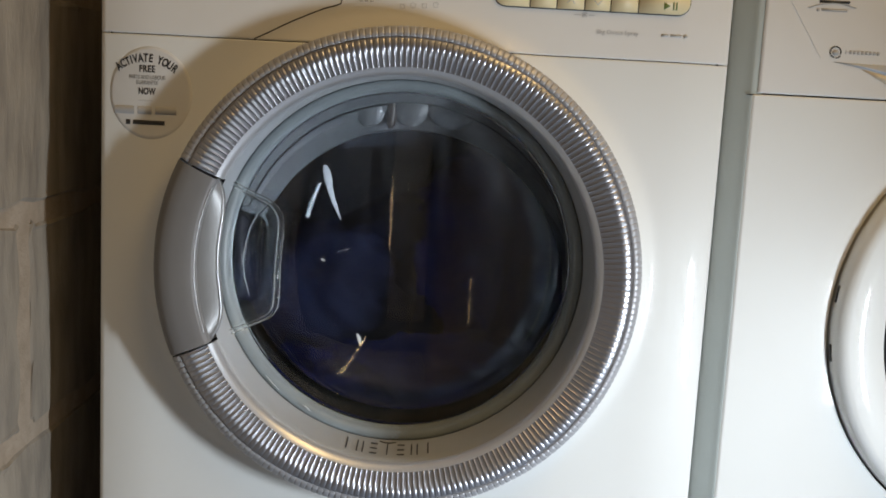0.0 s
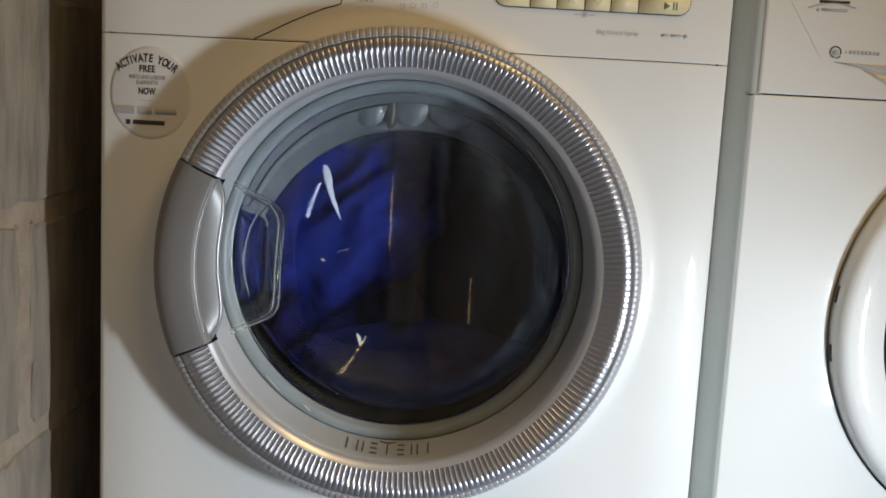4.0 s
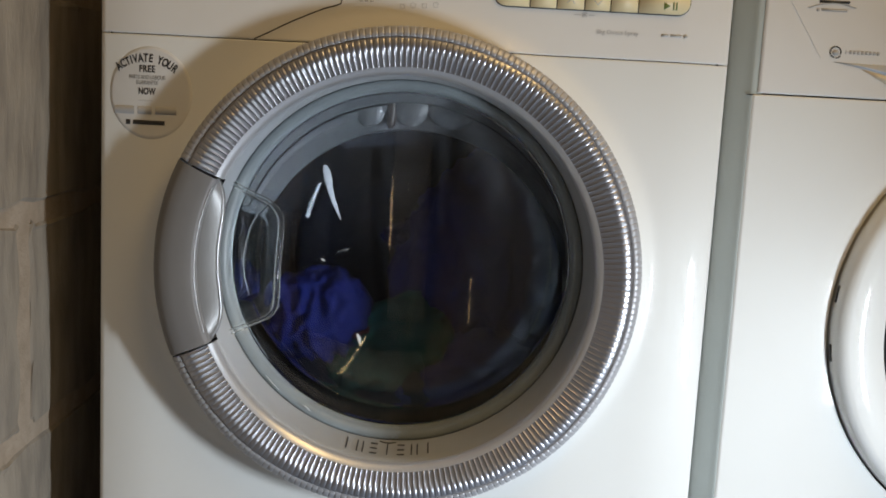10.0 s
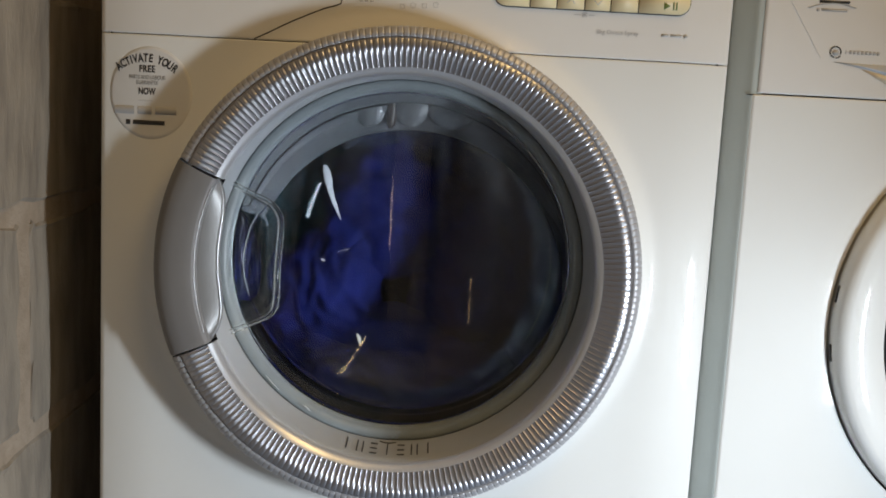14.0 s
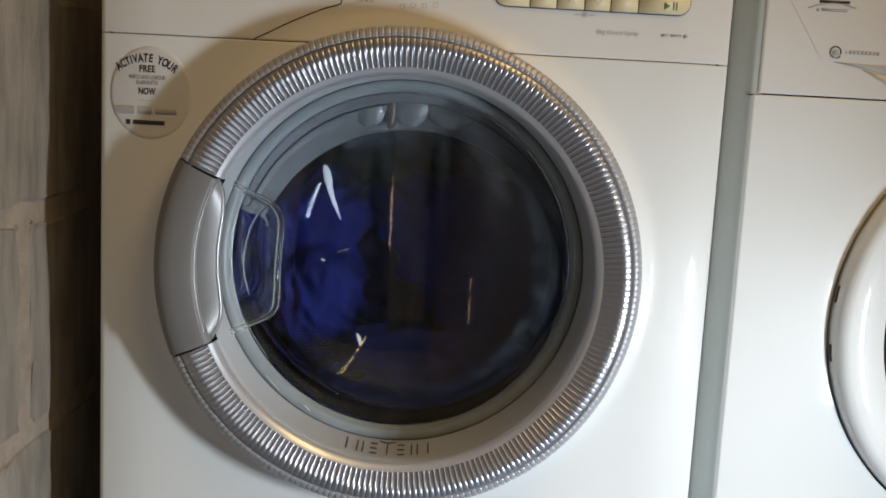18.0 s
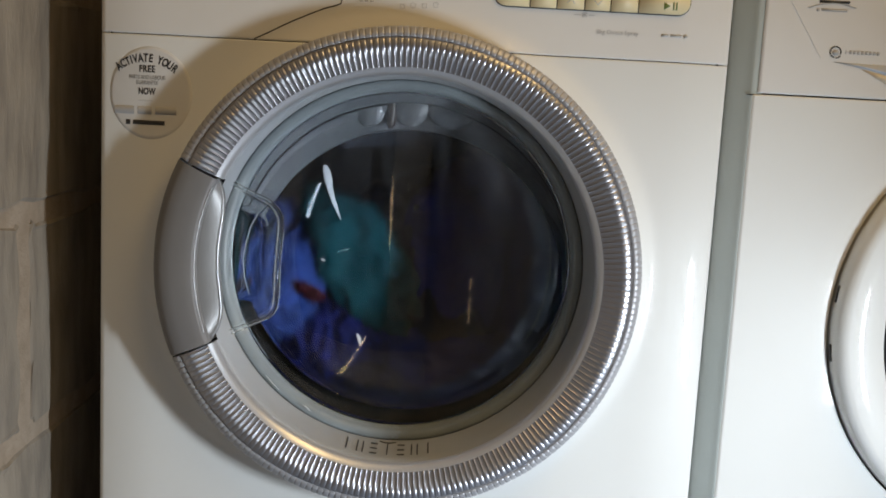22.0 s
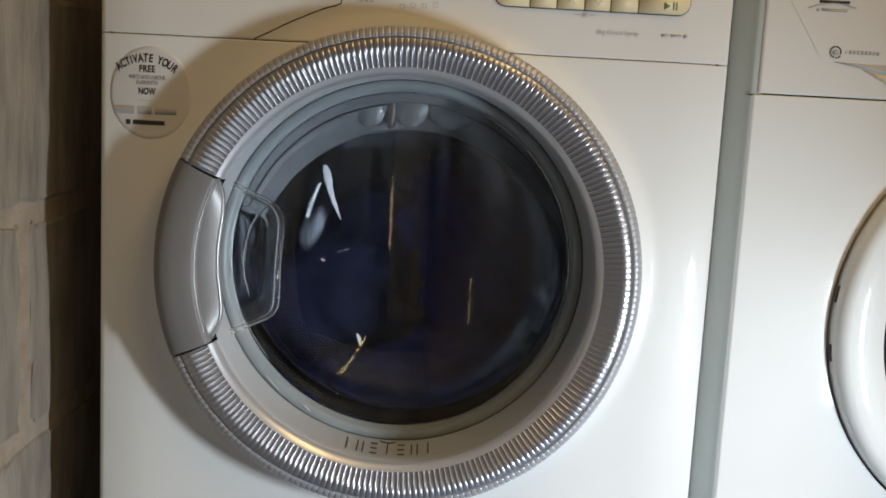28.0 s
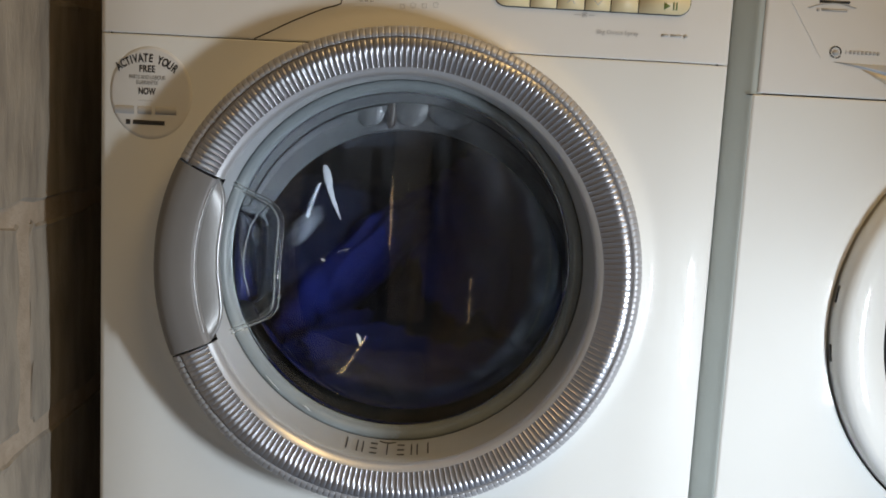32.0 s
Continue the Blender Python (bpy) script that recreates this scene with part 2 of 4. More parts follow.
# board tones chosen for the veil they reflect into the pane
WOOD = material("veil_blue_wood", (0.17, 0.20, 0.30), 0.6, second=(0.13, 0.155, 0.235), scale=14, amount=0.8, bump=0.3, bump_scale=80, stretch=(6, 6, 1))
PALE_WOOD = material("veil_pale_wood", (0.48, 0.48, 0.50), 0.6, second=(0.42, 0.42, 0.44), scale=14, amount=0.8, bump=0.2, bump_scale=80, stretch=(6, 6, 1))
# glow added only for the gold lines reflected in the pane
ADDED_GLOW = bpy.data.materials.new("added_glow")
ADDED_GLOW.use_nodes = True
ADDED_GLOW.node_tree.nodes["Principled BSDF"].inputs["Emission Color"].default_value = (1.0, 0.66, 0.34, 1)
ADDED_GLOW.node_tree.nodes["Principled BSDF"].inputs["Emission Strength"].default_value = 7.0
reflected_door()
tagged(part("wall_east", box(2.48, 2.6, SOUTH, 0.80, 0.0, 2.35), PLASTER, smooth=False), "cream plastered end wall", "wall", kind="structure")


# ---- washing machine ----
DX, DZ = -0.0058, 0.4974          # door axis
SEAM = 0.7105
EDGE = (-0.3010, 0.3007)          # upright edges of the front


def collar_y(x, z):
    """Depth of the front's surface round the raised collar."""
    k = min(1.0, max(0.0, (COLLAR[3] - math.hypot(x - DX, z - DZ)) / (COLLAR[3] - COLLAR[2])))
    d = min(x - EDGE[0], EDGE[1] - x)
    return -COLLAR[4] * k * k * (3 - 2 * k) + (0.0075 * (1 - d / 0.06) ** 2 if d < 0.06 else 0.0)


COLLAR = (DX, DZ, 0.226, 0.253, 0.006)


def door_ring(parent):
    """The silver trim round the door: a knurled outer edge, a crest and fine ribs that run inwards."""
    ribs = 242
    prof = [(0.2240, 0.004), (0.2290, -0.0180), (0.2312, -0.0285), (0.2308, -0.0315), (0.2290, -0.0345), (0.2255, -0.0370), (0.2215, -0.0385), (0.2207, -0.0370),
            (0.2202, -0.0384), (0.2192, -0.0400), (0.2174, -0.0408), (0.2148, -0.0415), (0.2118, -0.0418), (0.2092, -0.0409), (0.2040, -0.0386), (0.1990, -0.0362),
            (0.1948, -0.0342), (0.1938, -0.0338), (0.1915, -0.0326), (0.1895, -0.0308), (0.1878, -0.0285), (0.1866, -0.0255), (0.1858, -0.0220), (0.1853, -0.0175),
            (0.1850, -0.0120), (0.1849, -0.0040), (0.1849, 0.0080), (0.1849, 0.0200), (0.1849, 0.0335)]

    def change(a, i):
        w = math.cos(a * ribs)
        if 2 <= i <= 6:
            return 0.0005 * (w < -0.72), -0.0005 * (w < -0.72)
        if 9 <= i <= 13:
            return 0.0007 * (w < -0.55), 0.0
        if 14 <= i <= 16:
            return -0.0013 * max(0.0, w) ** 5 + 0.0003, 0.0
        return 0.0, 0.0

    # from the lower end of the handle round to its upper end
    ring = part("trim_ring", turned(prof[7:18], DX, DZ, -157.0, 154.0, 2508, lambda a, i: change(a, i + 7)), SILVER, parent, "ribbed silver trim ring round the door")
    part("knurled_edge", turned(prof[:8], DX, DZ, -157.0, 154.0, 2508, change), KNURL, ring, "finely notched grey outer edge of the ring")
    lip = part("inner_lip", turned(prof[17:], DX, DZ, -157.0, 154.0, 240), LIP, ring, "smooth silver lip and matt grey inner wall of the ring")
    lip.data.materials.append(MATT)
    for face in lip.data.polygons:
        face.material_index = int(face.center.y > -0.0265)
    part("inner_wall", turned(prof[22:], DX, DZ, 152.5, 204.5, 60), MATT, ring)
    part("shadow_gap", turned([(0.1850, 0.0328), (0.1849, 0.0352), (0.1832, 0.0365)], DX, DZ, steps=160), RUBBER, ring, "dark gap between ring and glass")
    part("glass_flange", turned([(0.1849, 0.0365), (0.1846, 0.0341), (0.1825, 0.0333), (0.1775, 0.0345), (0.1752, 0.0380), (0.1740, 0.0440), (0.1738, 0.0520)], DX, DZ, steps=160), FLANGE, ring, "grey-green flange of the glass")
    bead = part("glass_bead", tube([(DX + 0.1732 * math.cos(radians(3 * k)), 0.0470, DZ + 0.1732 * math.sin(radians(3 * k))) for k in range(120)], 0.0017, 8, True), CLEAR, ring, "clear rounded bead of the glass")
    bead.visible_shadow = False
    return ring


def handle(parent):
    prof = [(0.2230, 0.004), (0.2285, -0.012), (0.2312, -0.024), (0.2308, -0.0320), (0.2275, -0.0380), (0.2215, -0.0415), (0.2120, -0.0425),
            (0.2010, -0.0422), (0.1945, -0.0412), (0.1918, -0.0402), (0.1906, -0.0374), (0.1902, -0.0280), (0.1900, -0.0050)]
    grip = part("door_handle", turned(prof, DX, DZ, 154.4, 202.4, 90), SATIN, parent, "smooth grey satin door handle")
    rows = []
    for s in range(41):
        u = s / 40
        a = radians(155.2 + (201.8 - 155.2) * u)
        r0 = 0.1902
        k = 1 - abs(2 * u - 1) ** 5
        r1 = r0 - (0.0150 + 0.0045 * u) * k
        rows.append([(DX + (r0 + (r1 - r0) * w) * math.cos(a), -0.0305 + 0.005 * w + 0.002 * w * w, DZ + (r0 + (r1 - r0) * w) * math.sin(a)) for w in (0, 0.05, 0.25, 0.5, 0.75, 0.92, 1.0)])
        x, y, z = rows[-1][-1]
        rows[-1].append((x + 0.0015, y + 0.004, z))
        rows[-1].append((x - 0.0040, y + 0.030, z))
    part("grip_face", sheet(rows), FACET, grip, "bevelled inner face of the handle")
    edge = [r[-3] for r in rows]
    # highlights on the handle's edges put in as thin tubes of brighter silver
    part("grip_edge", tube([(p[0], p[1] - 0.0005, p[2]) for p in edge], 0.0010), LIP, grip, "edge of the handle with its highlight drawn as a bright line")
    part("grip_edge", tube([(DX + 0.1912 * math.cos(radians(a)), -0.0399, DZ + 0.1912 * math.sin(radians(a))) for a in range(157, 201, 2)], 0.0007, 6), LIP, grip)
    return grip


def finger_cup(parent):
    """The clear moulded cup behind the handle, into which the fingers reach."""
    outer = [(-0.1821, 0.5740), (-0.1483, 0.5590), (-0.1369, 0.5528), (-0.1288, 0.5419), (-0.1277, 0.5261), (-0.1296, 0.4918), (-0.1303, 0.4572), (-0.1339, 0.4442), (-0.1450, 0.4355), (-0.1788, 0.4198), (-0.1940, 0.4110)]
    pts = []
    for i in range(len(outer) - 1):
        for k in range(6):
            u = k / 6
            p0, p1, p2, p3 = (outer[max(0, min(len(outer) - 1, i + d))] for d in (-1, 0, 1, 2))
            pts.append(tuple(0.5 * (2 * p1[c] + (p2[c] - p0[c]) * u + (2 * p0[c] - 5 * p1[c] + 4 * p2[c] - p3[c]) * u * u + (3 * p1[c] - p0[c] - 3 * p2[c] + p3[c]) * u ** 3) for c in (0, 1)))
    pts.append(outer[-1])
    rows = []
    for x, z in pts:
        mx, mz = x + (-0.165 - x) * 0.10, z + (0.495 - z) * 0.06
        kx, kz = x + (-0.172 - x) * 0.40, z + (0.495 - z) * 0.22
        rows.append([(x + 0.003, 0.026, z), (x, 0.024, z), (mx, 0.040, mz), (kx, 0.054, kz), (-0.178, 0.058, 0.495 + (z - 0.495) * 0.6)])
    cup = part("finger_cup", sheet(rows), CLEAR, parent, "clear plastic finger cup")
    mod = cup.modifiers.new("thick", "SOLIDIFY")
    mod.thickness = 0.0022
    cup.visible_shadow = False
    rim = part("cup_rim", tube([(x, 0.0245, z) for x, z in pts], 0.0022, 8), CLEAR, cup, "clear rounded rim")
    rim.visible_shadow = False
    fold = part("cup_fold", tube([(-0.1572, 0.035, 0.4585), (-0.1628, 0.035, 0.4768), (-0.1644, 0.035, 0.4942), (-0.1619, 0.035, 0.5116), (-0.1573, 0.035, 0.5291), (-0.1508, 0.035, 0.5420), (-0.1420, 0.035, 0.5516)], 0.0016, 8), CLEAR, cup, "clear inner fold of the cup")
    fold.visible_shadow = False
    return cup


BOWL = 0.104


def bowl(parent):
    """The glass bowl of the door, deepest a little below the door's axis."""
    rows = []
    n = 28
    for s in range(120):
        a = radians(3 * s)
        row = []
        for i in range(n + 1):
            u = i / n
            r = 0.1800 * (1 - u) if u < 1 else 0.0004
            r = max(r, 0.0006)
            d = BOWL * math.sqrt(max(0.0, 1 - (r / 0.1805) ** 2)) * (1 - 0.15 * (r * math.cos(a) / 0.18) ** 2)
            drop = 0.045 * (d / BOWL)
            row.append((DX + 0.003 + 0.010 * (d / BOWL) + r * math.cos(a), 0.066 + d, DZ + drop + r * math.sin(a)))
        rows.append(row)
    g = part("glass_bowl", sheet(rows, closed_u=True), GLASS, parent, "deep clear glass bowl of the door")
    mod = g.modifiers.new("thick", "SOLIDIFY")
    mod.thickness = 0.003
    g.visible_shadow = False
    return g


def pane(parent):
    """The flat clear cover in front of the bowl."""
    p = part("door_pane", turned([(0.1737, 0.0545), (0.1737, 0.0515), (0.0006, 0.0515), (0.0006, 0.0545), (0.1737, 0.0545)], DX, DZ, steps=120), HAZED, parent, "flat clear cover of the door", smooth=False)
    p.visible_shadow = False
    return p


def gasket(parent):
    rows = []
    for s in range(144):
        a = radians(2.5 * s)
        row = []
        for i in range(25):
            u = i / 24
            r = 0.1800 - 0.0055 * u + (0.007 if 0.40 < u < 0.52 else 0.0)
            y = 0.066 + 0.058 * u
            row.append((DX + 0.0057 * u + r * math.cos(a), y, DZ - 0.0405 * u + r * math.sin(a)))
        r = 0.180
        row.append((DX + 0.0057 + r * math.cos(a), 0.129, DZ - 0.0405 + r * math.sin(a)))
        row.append((DX + 0.0057 + 0.236 * math.cos(a), 0.131, DZ - 0.0405 + 0.236 * math.sin(a)))
        rows.append(row)
    g = part("door_gasket", sheet(rows, closed_u=True), RUBBER, parent, "grey wet rubber door gasket")
    u = 0.40
    # shade in the rubber's fold drawn as thin black lines
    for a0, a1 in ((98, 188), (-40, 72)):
        part("crease", tube([(DX + 0.0057 * u + 0.1780 * math.cos(radians(a)), 0.066 + 0.058 * u, DZ - 0.0405 * u + 0.1780 * math.sin(radians(a))) for a in range(a0, a1 + 1, 3)], 0.0011, 6), BLACK, g, "fold in the rubber with its shade drawn as a black line")
    return g


def washing_machine():
    m = base("washing_machine", "white front-loading washing machine with a ribbed silver door ring, mid-wash", "washing machine")
    collar = COLLAR
    part("front_panel", front_panel(EDGE[0], EDGE[1], 0.085, SEAM - 0.0004, (0.006, 0.005), 0.0013, collar, 0.2225, 0.0075), ENAMEL, m, "white enamelled front panel")
    fascia = part("control_fascia", front_panel(EDGE[0], EDGE[1], SEAM + 0.0004, 0.830, (0.006, 0.005), 0.0013, collar, 0.2225, 0.0075), FASCIA, m, "white plastic control fascia")
    for x in (EDGE[0], EDGE[1] - 0.005):
        part("side_panel", box(x, x + 0.005, 0.0165, 0.600, 0.085, 0.830, 0.001), ENAMEL, m)
    part("seam_backing", box(-0.290, 0.290, 0.0055, 0.0075, SEAM - 0.004, SEAM + 0.004), BLACK, m, "dark gap between fascia and front")
    part("worktop", box(EDGE[0] - 0.001, EDGE[1] + 0.0005, 0.0, 0.600, 0.8305, 0.850, 0.004), FASCIA, m, "white top board")
    part("back_panel", box(-0.2925, 0.2925, 0.594, 0.600, 0.085, 0.830), SHADED_ENAMEL, m)
    part("plinth", box(-0.290, 0.290, 0.020, 0.590, 0.012, 0.0845, 0.002), FASCIA, m)
    for x in (-0.25, 0.25):
        for y in (0.06, 0.54):
            foot = part("foot", turned([(0.0005, 0.012), (0.018, 0.012), (0.02, 0.006), (0.02, 0.0), (0.0005, 0.0)], 0, 0, steps=16), BLACK, m)
            foot.matrix_basis = Matrix.Translation((x, y, 0.0)) @ Matrix.Rotation(radians(90), 4, "X")
    door = new("door")
    door.parent = m
    tagged(door, "round door with a silver ring and glass bowl")
    door_ring(door)
    handle(door)
    finger_cup(door)
    bowl(door)
    pane(door)
    gasket(m)
    return m, fascia, door


washer, fascia, door = washing_machine()

# drum, turning about its own axis
DRUM = Vector((-0.0005, 0.13, 0.4545))


def drum_shell(parent):
    d = new("drum")
    d.parent = parent
    d.location = DRUM
    tagged(d, "shiny stainless steel drum")
    part("drum_wall", turned([(0.182, 0.004), (0.236, 0.004), (0.238, 0.02), (0.238, 0.30), (0.225, 0.325), (0.14, 0.318), (0.09, 0.30), (0.03, 0.315), (0.0005, 0.315)], 0, 0, steps=96), STEEL, d)
    for k in range(3):
        a = radians(90 + 120 * k)
        rows = []
        for s in range(13):
            y = 0.03 + 0.26 * s / 12
            row = []
            for i in range(9):
                w = (i - 4) / 4
                h = 0.055 * math.exp(-(w * 1.7) ** 2) * min(1.0, (s + 1) / 3, (13 - s) / 3)
                row.append(((0.238 - h) * math.cos(a + w * 0.16), y, (0.238 - h) * math.sin(a + w * 0.16)))
            rows.append(row)
        part("lifter", sheet(rows), STEEL, d)
    return d


drum = drum_shell(washer)


# ---- laundry ----
def cloth_material(name, colour, second):
    m = material(name, colour, 0.8, second=second, scale=22, amount=0.9, bump=0.25, bump_scale=350)
    m.node_tree.nodes["Principled BSDF"].inputs["Specular IOR Level"].default_value = 0.12
    return m


ROYAL = cloth_material("royal_blue_cotton", (0.0057, 0.0104, 0.094), (0.0034, 0.0062, 0.059))
SKY = cloth_material("mid_blue_cotton", (0.013, 0.036, 0.15), (0.009, 0.024, 0.10))
TEAL = cloth_material("teal_cotton", (0.003, 0.048, 0.056), (0.002, 0.029, 0.036))
NAVY = cloth_material("navy_cotton", (0.010, 0.019, 0.160), (0.007, 0.012, 0.103))
CHARCOAL = cloth_material("charcoal_cotton", (0.004, 0.0064, 0.022), (0.0025, 0.004, 0.014))
WHITE = cloth_material("glint_cotton", (0.30, 0.32, 0.34), (0.12, 0.13, 0.15))
CRIMSON = cloth_material("dark_red_cotton", (0.042, 0.003, 0.004), (0.024, 0.002, 0.003))


def garment(name, mat, sx, sy, sz, seed, label, folds=1.0):
    """A crumpled wet garment: a lump with long folds and creases."""
    bm = bmesh.new()
    bmesh.ops.create_icosphere(bm, subdivisions=5, radius=1.0)
    off = Vector((seed * 3.7, seed * 1.3, seed * 2.1))
    for v in bm.verts:
        p = v.co.copy()
        n = noise.noise(p * 0.9 + off)
        k = noise.noise(Vector((p.x * 2.6 + p.z * 1.2, p.y * 2.0, p.z * 1.1)) + off)
        c = 1.0 - abs(noise.noise(Vector((p.x * 3.4, p.y * 2.5, p.z * 2.2)) + off * 1.7)) * 2.0
        f = 1.0 + 0.38 * n + 0.16 * k + folds * (0.13 * c + 0.045 * (0.5 - abs(noise.noise(Vector((p.x * 7.0, p.y * 5.0, p.z * 5.5)) + off)) * 2.0)) + 0.018 * noise.noise(p * 8 + off)
        v.co = Vector((p.x * sx, p.y * sy, p.z * sz)) * f
    return tagged(part(name, bm, mat), label, "laundry", "wet laundry in the drum")


laundry = {
    "royal": garment("blue_shirt", ROYAL, 0.050, 0.034, 0.052, 1, "crumpled wet royal blue cotton shirt in the drum", 1.5),
    "royal3": garment("blue_shirt", ROYAL, 0.088, 0.036, 0.068, 2, "crumpled wet royal blue cotton shirt in the drum", 1.5),
    "strip": garment("blue_trouser_leg", ROYAL, 0.125, 0.026, 0.031, 9, "long twisted royal blue cotton trousers in the drum", 1.2),
    "sky": garment("blue_shirt", SKY, 0.078, 0.034, 0.052, 3, "crumpled wet lighter blue cotton shirt in the drum", 1.5),
    "teal": garment("green_towel", TEAL, 0.088, 0.030, 0.046, 4, "crumpled wet teal green towel in the drum", 1.5),
    "red": garment("red_sock", CRIMSON, 0.023, 0.016, 0.009, 5, "small wet dark red sock in the drum"),
    "navy": garment("navy_trousers", NAVY, 0.160, 0.050, 0.062, 6, "heavy wet navy trousers low in the drum", 1.6),
    "dark": garment("navy_jumper", NAVY, 0.085, 0.050, 0.110, 7, "wet navy jumper in the drum", 1.6),
    "dark3": garment("black_jumper", CHARCOAL, 0.095, 0.045, 0.080, 12, "wet black jumper in the drum"),
    # white lump added where the lamp glints off wet laundry
    "white": garment("white_glint", WHITE, 0.021, 0.012, 0.010, 15, "small white lump in the drum standing in for lamp glints on water", 1.4),
    "dark2": garment("black_jumper", CHARCOAL, 0.100, 0.040, 0.070, 8, "wet black jumper in the drum"),
}


# ---- tumble dryer beside it ----
def right_machine():
    m = base("laundry_machine", "second white front-loading machine with a plain white door", "washing machine")
    x0, x1 = 0.3155, 0.9115
    cx, cz = 0.6440, 0.465
    collar = (cx, cz, 0.225, 0.240, 0.0)
    part("front_panel", front_panel(x0 + 0.0085, x1, 0.085, 0.6848, (0.002, 0.010), 0.0014, collar, 0.2238, 0.0), ENAMEL, m, "white enamelled front panel")
    part("control_fascia", front_panel(x0 + 0.0135, x1, 0.6862, 0.830, (0.002, 0.010), 0.0014, collar, 0.2238, 0.0), FASCIA, m, "white plastic control fascia")
    part("seam_backing", box(x0 + 0.012, x1 - 0.004, 0.0072, 0.0092, 0.680, 0.691), BLACK, m, "dark gap under the fascia")
    post = [(x0 + 0.0180, 0.0034), (x0 + 0.0110, 0.0022), (x0 + 0.0086, 0.0016), (x0 + 0.0074, 0.0018), (x0 + 0.0055, 0.0030), (x0 + 0.0030, 0.0048), (x0 - 0.0010, 0.0066), (x0 - 0.0060, 0.0092), (x0 - 0.0140, 0.0142), (x0 - 0.0148, 0.0162), (x0 - 0.0148, 0.0300), (x0, 0.0320)]
    part("corner_post", sheet([[(x, y, z) for x, y in post] for z in (0.085, 0.3, 0.6, 0.830)]), SHADED_ENAMEL, m, "chamfered corner of the white casing, its shade put into a grey-green")
    part("seam_end", flat([(x0 + 0.0040, 0.6842), (x0 + 0.0110, 0.6838), (x0 + 0.0110, 0.6850), (x0 + 0.0040, 0.6848)], 0.0046, 0.0034), BLACK, m)
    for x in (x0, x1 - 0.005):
        part("side_panel", box(x, x + 0.005, 0.0105, 0.600, 0.085, 0.830, 0.001), SHADED_ENAMEL, m, "white side panel, its shade put into the grey-green")
    part("worktop", box(x0 - 0.001, x1 + 0.001, 0.0, 0.600, 0.8305, 0.850, 0.004), FASCIA, m)
    part("back_panel", box(x0 + 0.005, x1 - 0.005, 0.594, 0.600, 0.085, 0.830), SHADED_ENAMEL, m)
    part("plinth", box(x0 + 0.008, x1 - 0.008, 0.020, 0.590, 0.0, 0.0845, 0.002), FASCIA, m)
    part("gap_backing", turned([(0.232, 0.0065), (0.205, 0.0065)], cx, cz, steps=96), BLACK, m, "dark gap round the door")
    door = part("door", turned([(0.2216, 0.010), (0.2216, 0.001), (0.2210, -0.008), (0.2196, -0.0145), (0.2172, -0.0188), (0.2138, -0.0212), (0.2095, -0.0220), (0.1980, -0.0222),
                               (0.1780, -0.0222), (0.1765, -0.0214), (0.1756, -0.0180), (0.1750, -0.006)], cx, cz, steps=180), ENAMEL, m, "round white door with a rolled rim")
    part("door_window", turned([(0.1750, -0.006), (0.1550, 0.02), (0.10, 0.05), (0.0005, 0.06)], cx, cz, steps=96), BLACK, door, "dark door window")
    return m


dryer = right_machine()


# ---- block wall ----
def block_wall():
    w = tagged(part("wall_west", box(-0.55, WALL_X - 0.0025, SOUTH, 0.80, 0.0, 2.35), MORTAR, smooth=False), "painted concrete block wall with sandy mortar joints", "wall", kind="structure")
    rng = random.Random(4)
    course, length = 0.2206, 0.44
    z_low = 0.3140 - course * 2
    for row in range(11):
        z0 = z_low + course * row + 0.008
        z1 = z0 + course - 0.015
        z0, z1 = max(0.002, z0), min(2.345, z1)
        if z1 - z0 < 0.03:
            continue
        y = -1.73 + (0.215 if row % 2 else -0.030) - 0.44
        while y < 0.78:
            y0, y1 = max(SOUTH + 0.004, y), min(0.79, y + length - 0.026)
            bm = bmesh.new()
            ys = [y0, y0 + 0.004] + [y0 + 0.01 + (y1 - y0 - 0.02) * i / 9 for i in range(10)] + [y1 - 0.004, y1]
            zs = [z0, z0 + 0.004] + [z0 + 0.01 + (z1 - z0 - 0.02) * i / 6 for i in range(7)] + [z1 - 0.004, z1]
            rows = []
            for i, yy in enumerate(ys):
                line = []
                for j, zz in enumerate(zs):
                    rim = i in (0, len(ys) - 1) or j in (0, len(zs) - 1)
                    jig = 0.0045 if rim or i in (1, len(ys) - 2) or j in (1, len(zs) - 2) else 0.0
                    line.append((WALL_X + rng.uniform(-0.0012, 0.0008) - (0.006 if rim else 0.0), yy + rng.uniform(-jig, jig), zz + rng.uniform(-jig, jig)))
                rows.append(line)
            part("block", sheet(rows), BLOCK, w, smooth=False)
            y += length
    return w


block_wall()


# ---- printed and small details on the washing machine ----
def arc_words(text, cx, cz, r, mid, step, y, size, mat, parent):
    """Letters set round an arc, upright at its top."""
    wide = {"I": 0.55, " ": 0.7, "T": 0.9, "M": 1.2}
    total = sum(wide.get(c, 1.0) for c in text)
    a = mid + step * total / 2
    for c in text:
        w = wide.get(c, 1.0) * step
        a -= w / 2
        if c != " ":
            words("letter", c, cx + r * math.cos(radians(a)), cz + r * math.sin(radians(a)), collar_y(cx + r * math.cos(radians(a)), cz + r * math.sin(radians(a))) - 0.0005, size, mat, parent, turn=a - 90, bold=0.00034, narrow=0.68, drape=True)
        a -= w / 2


def round_plate(cx, cz, rx, rz, y, thick, n=72):
    return flat([(cx + rx * math.cos(6.28319 * k / n), cz + rz * math.sin(6.28319 * k / n)) for k in range(n)], y, thick)


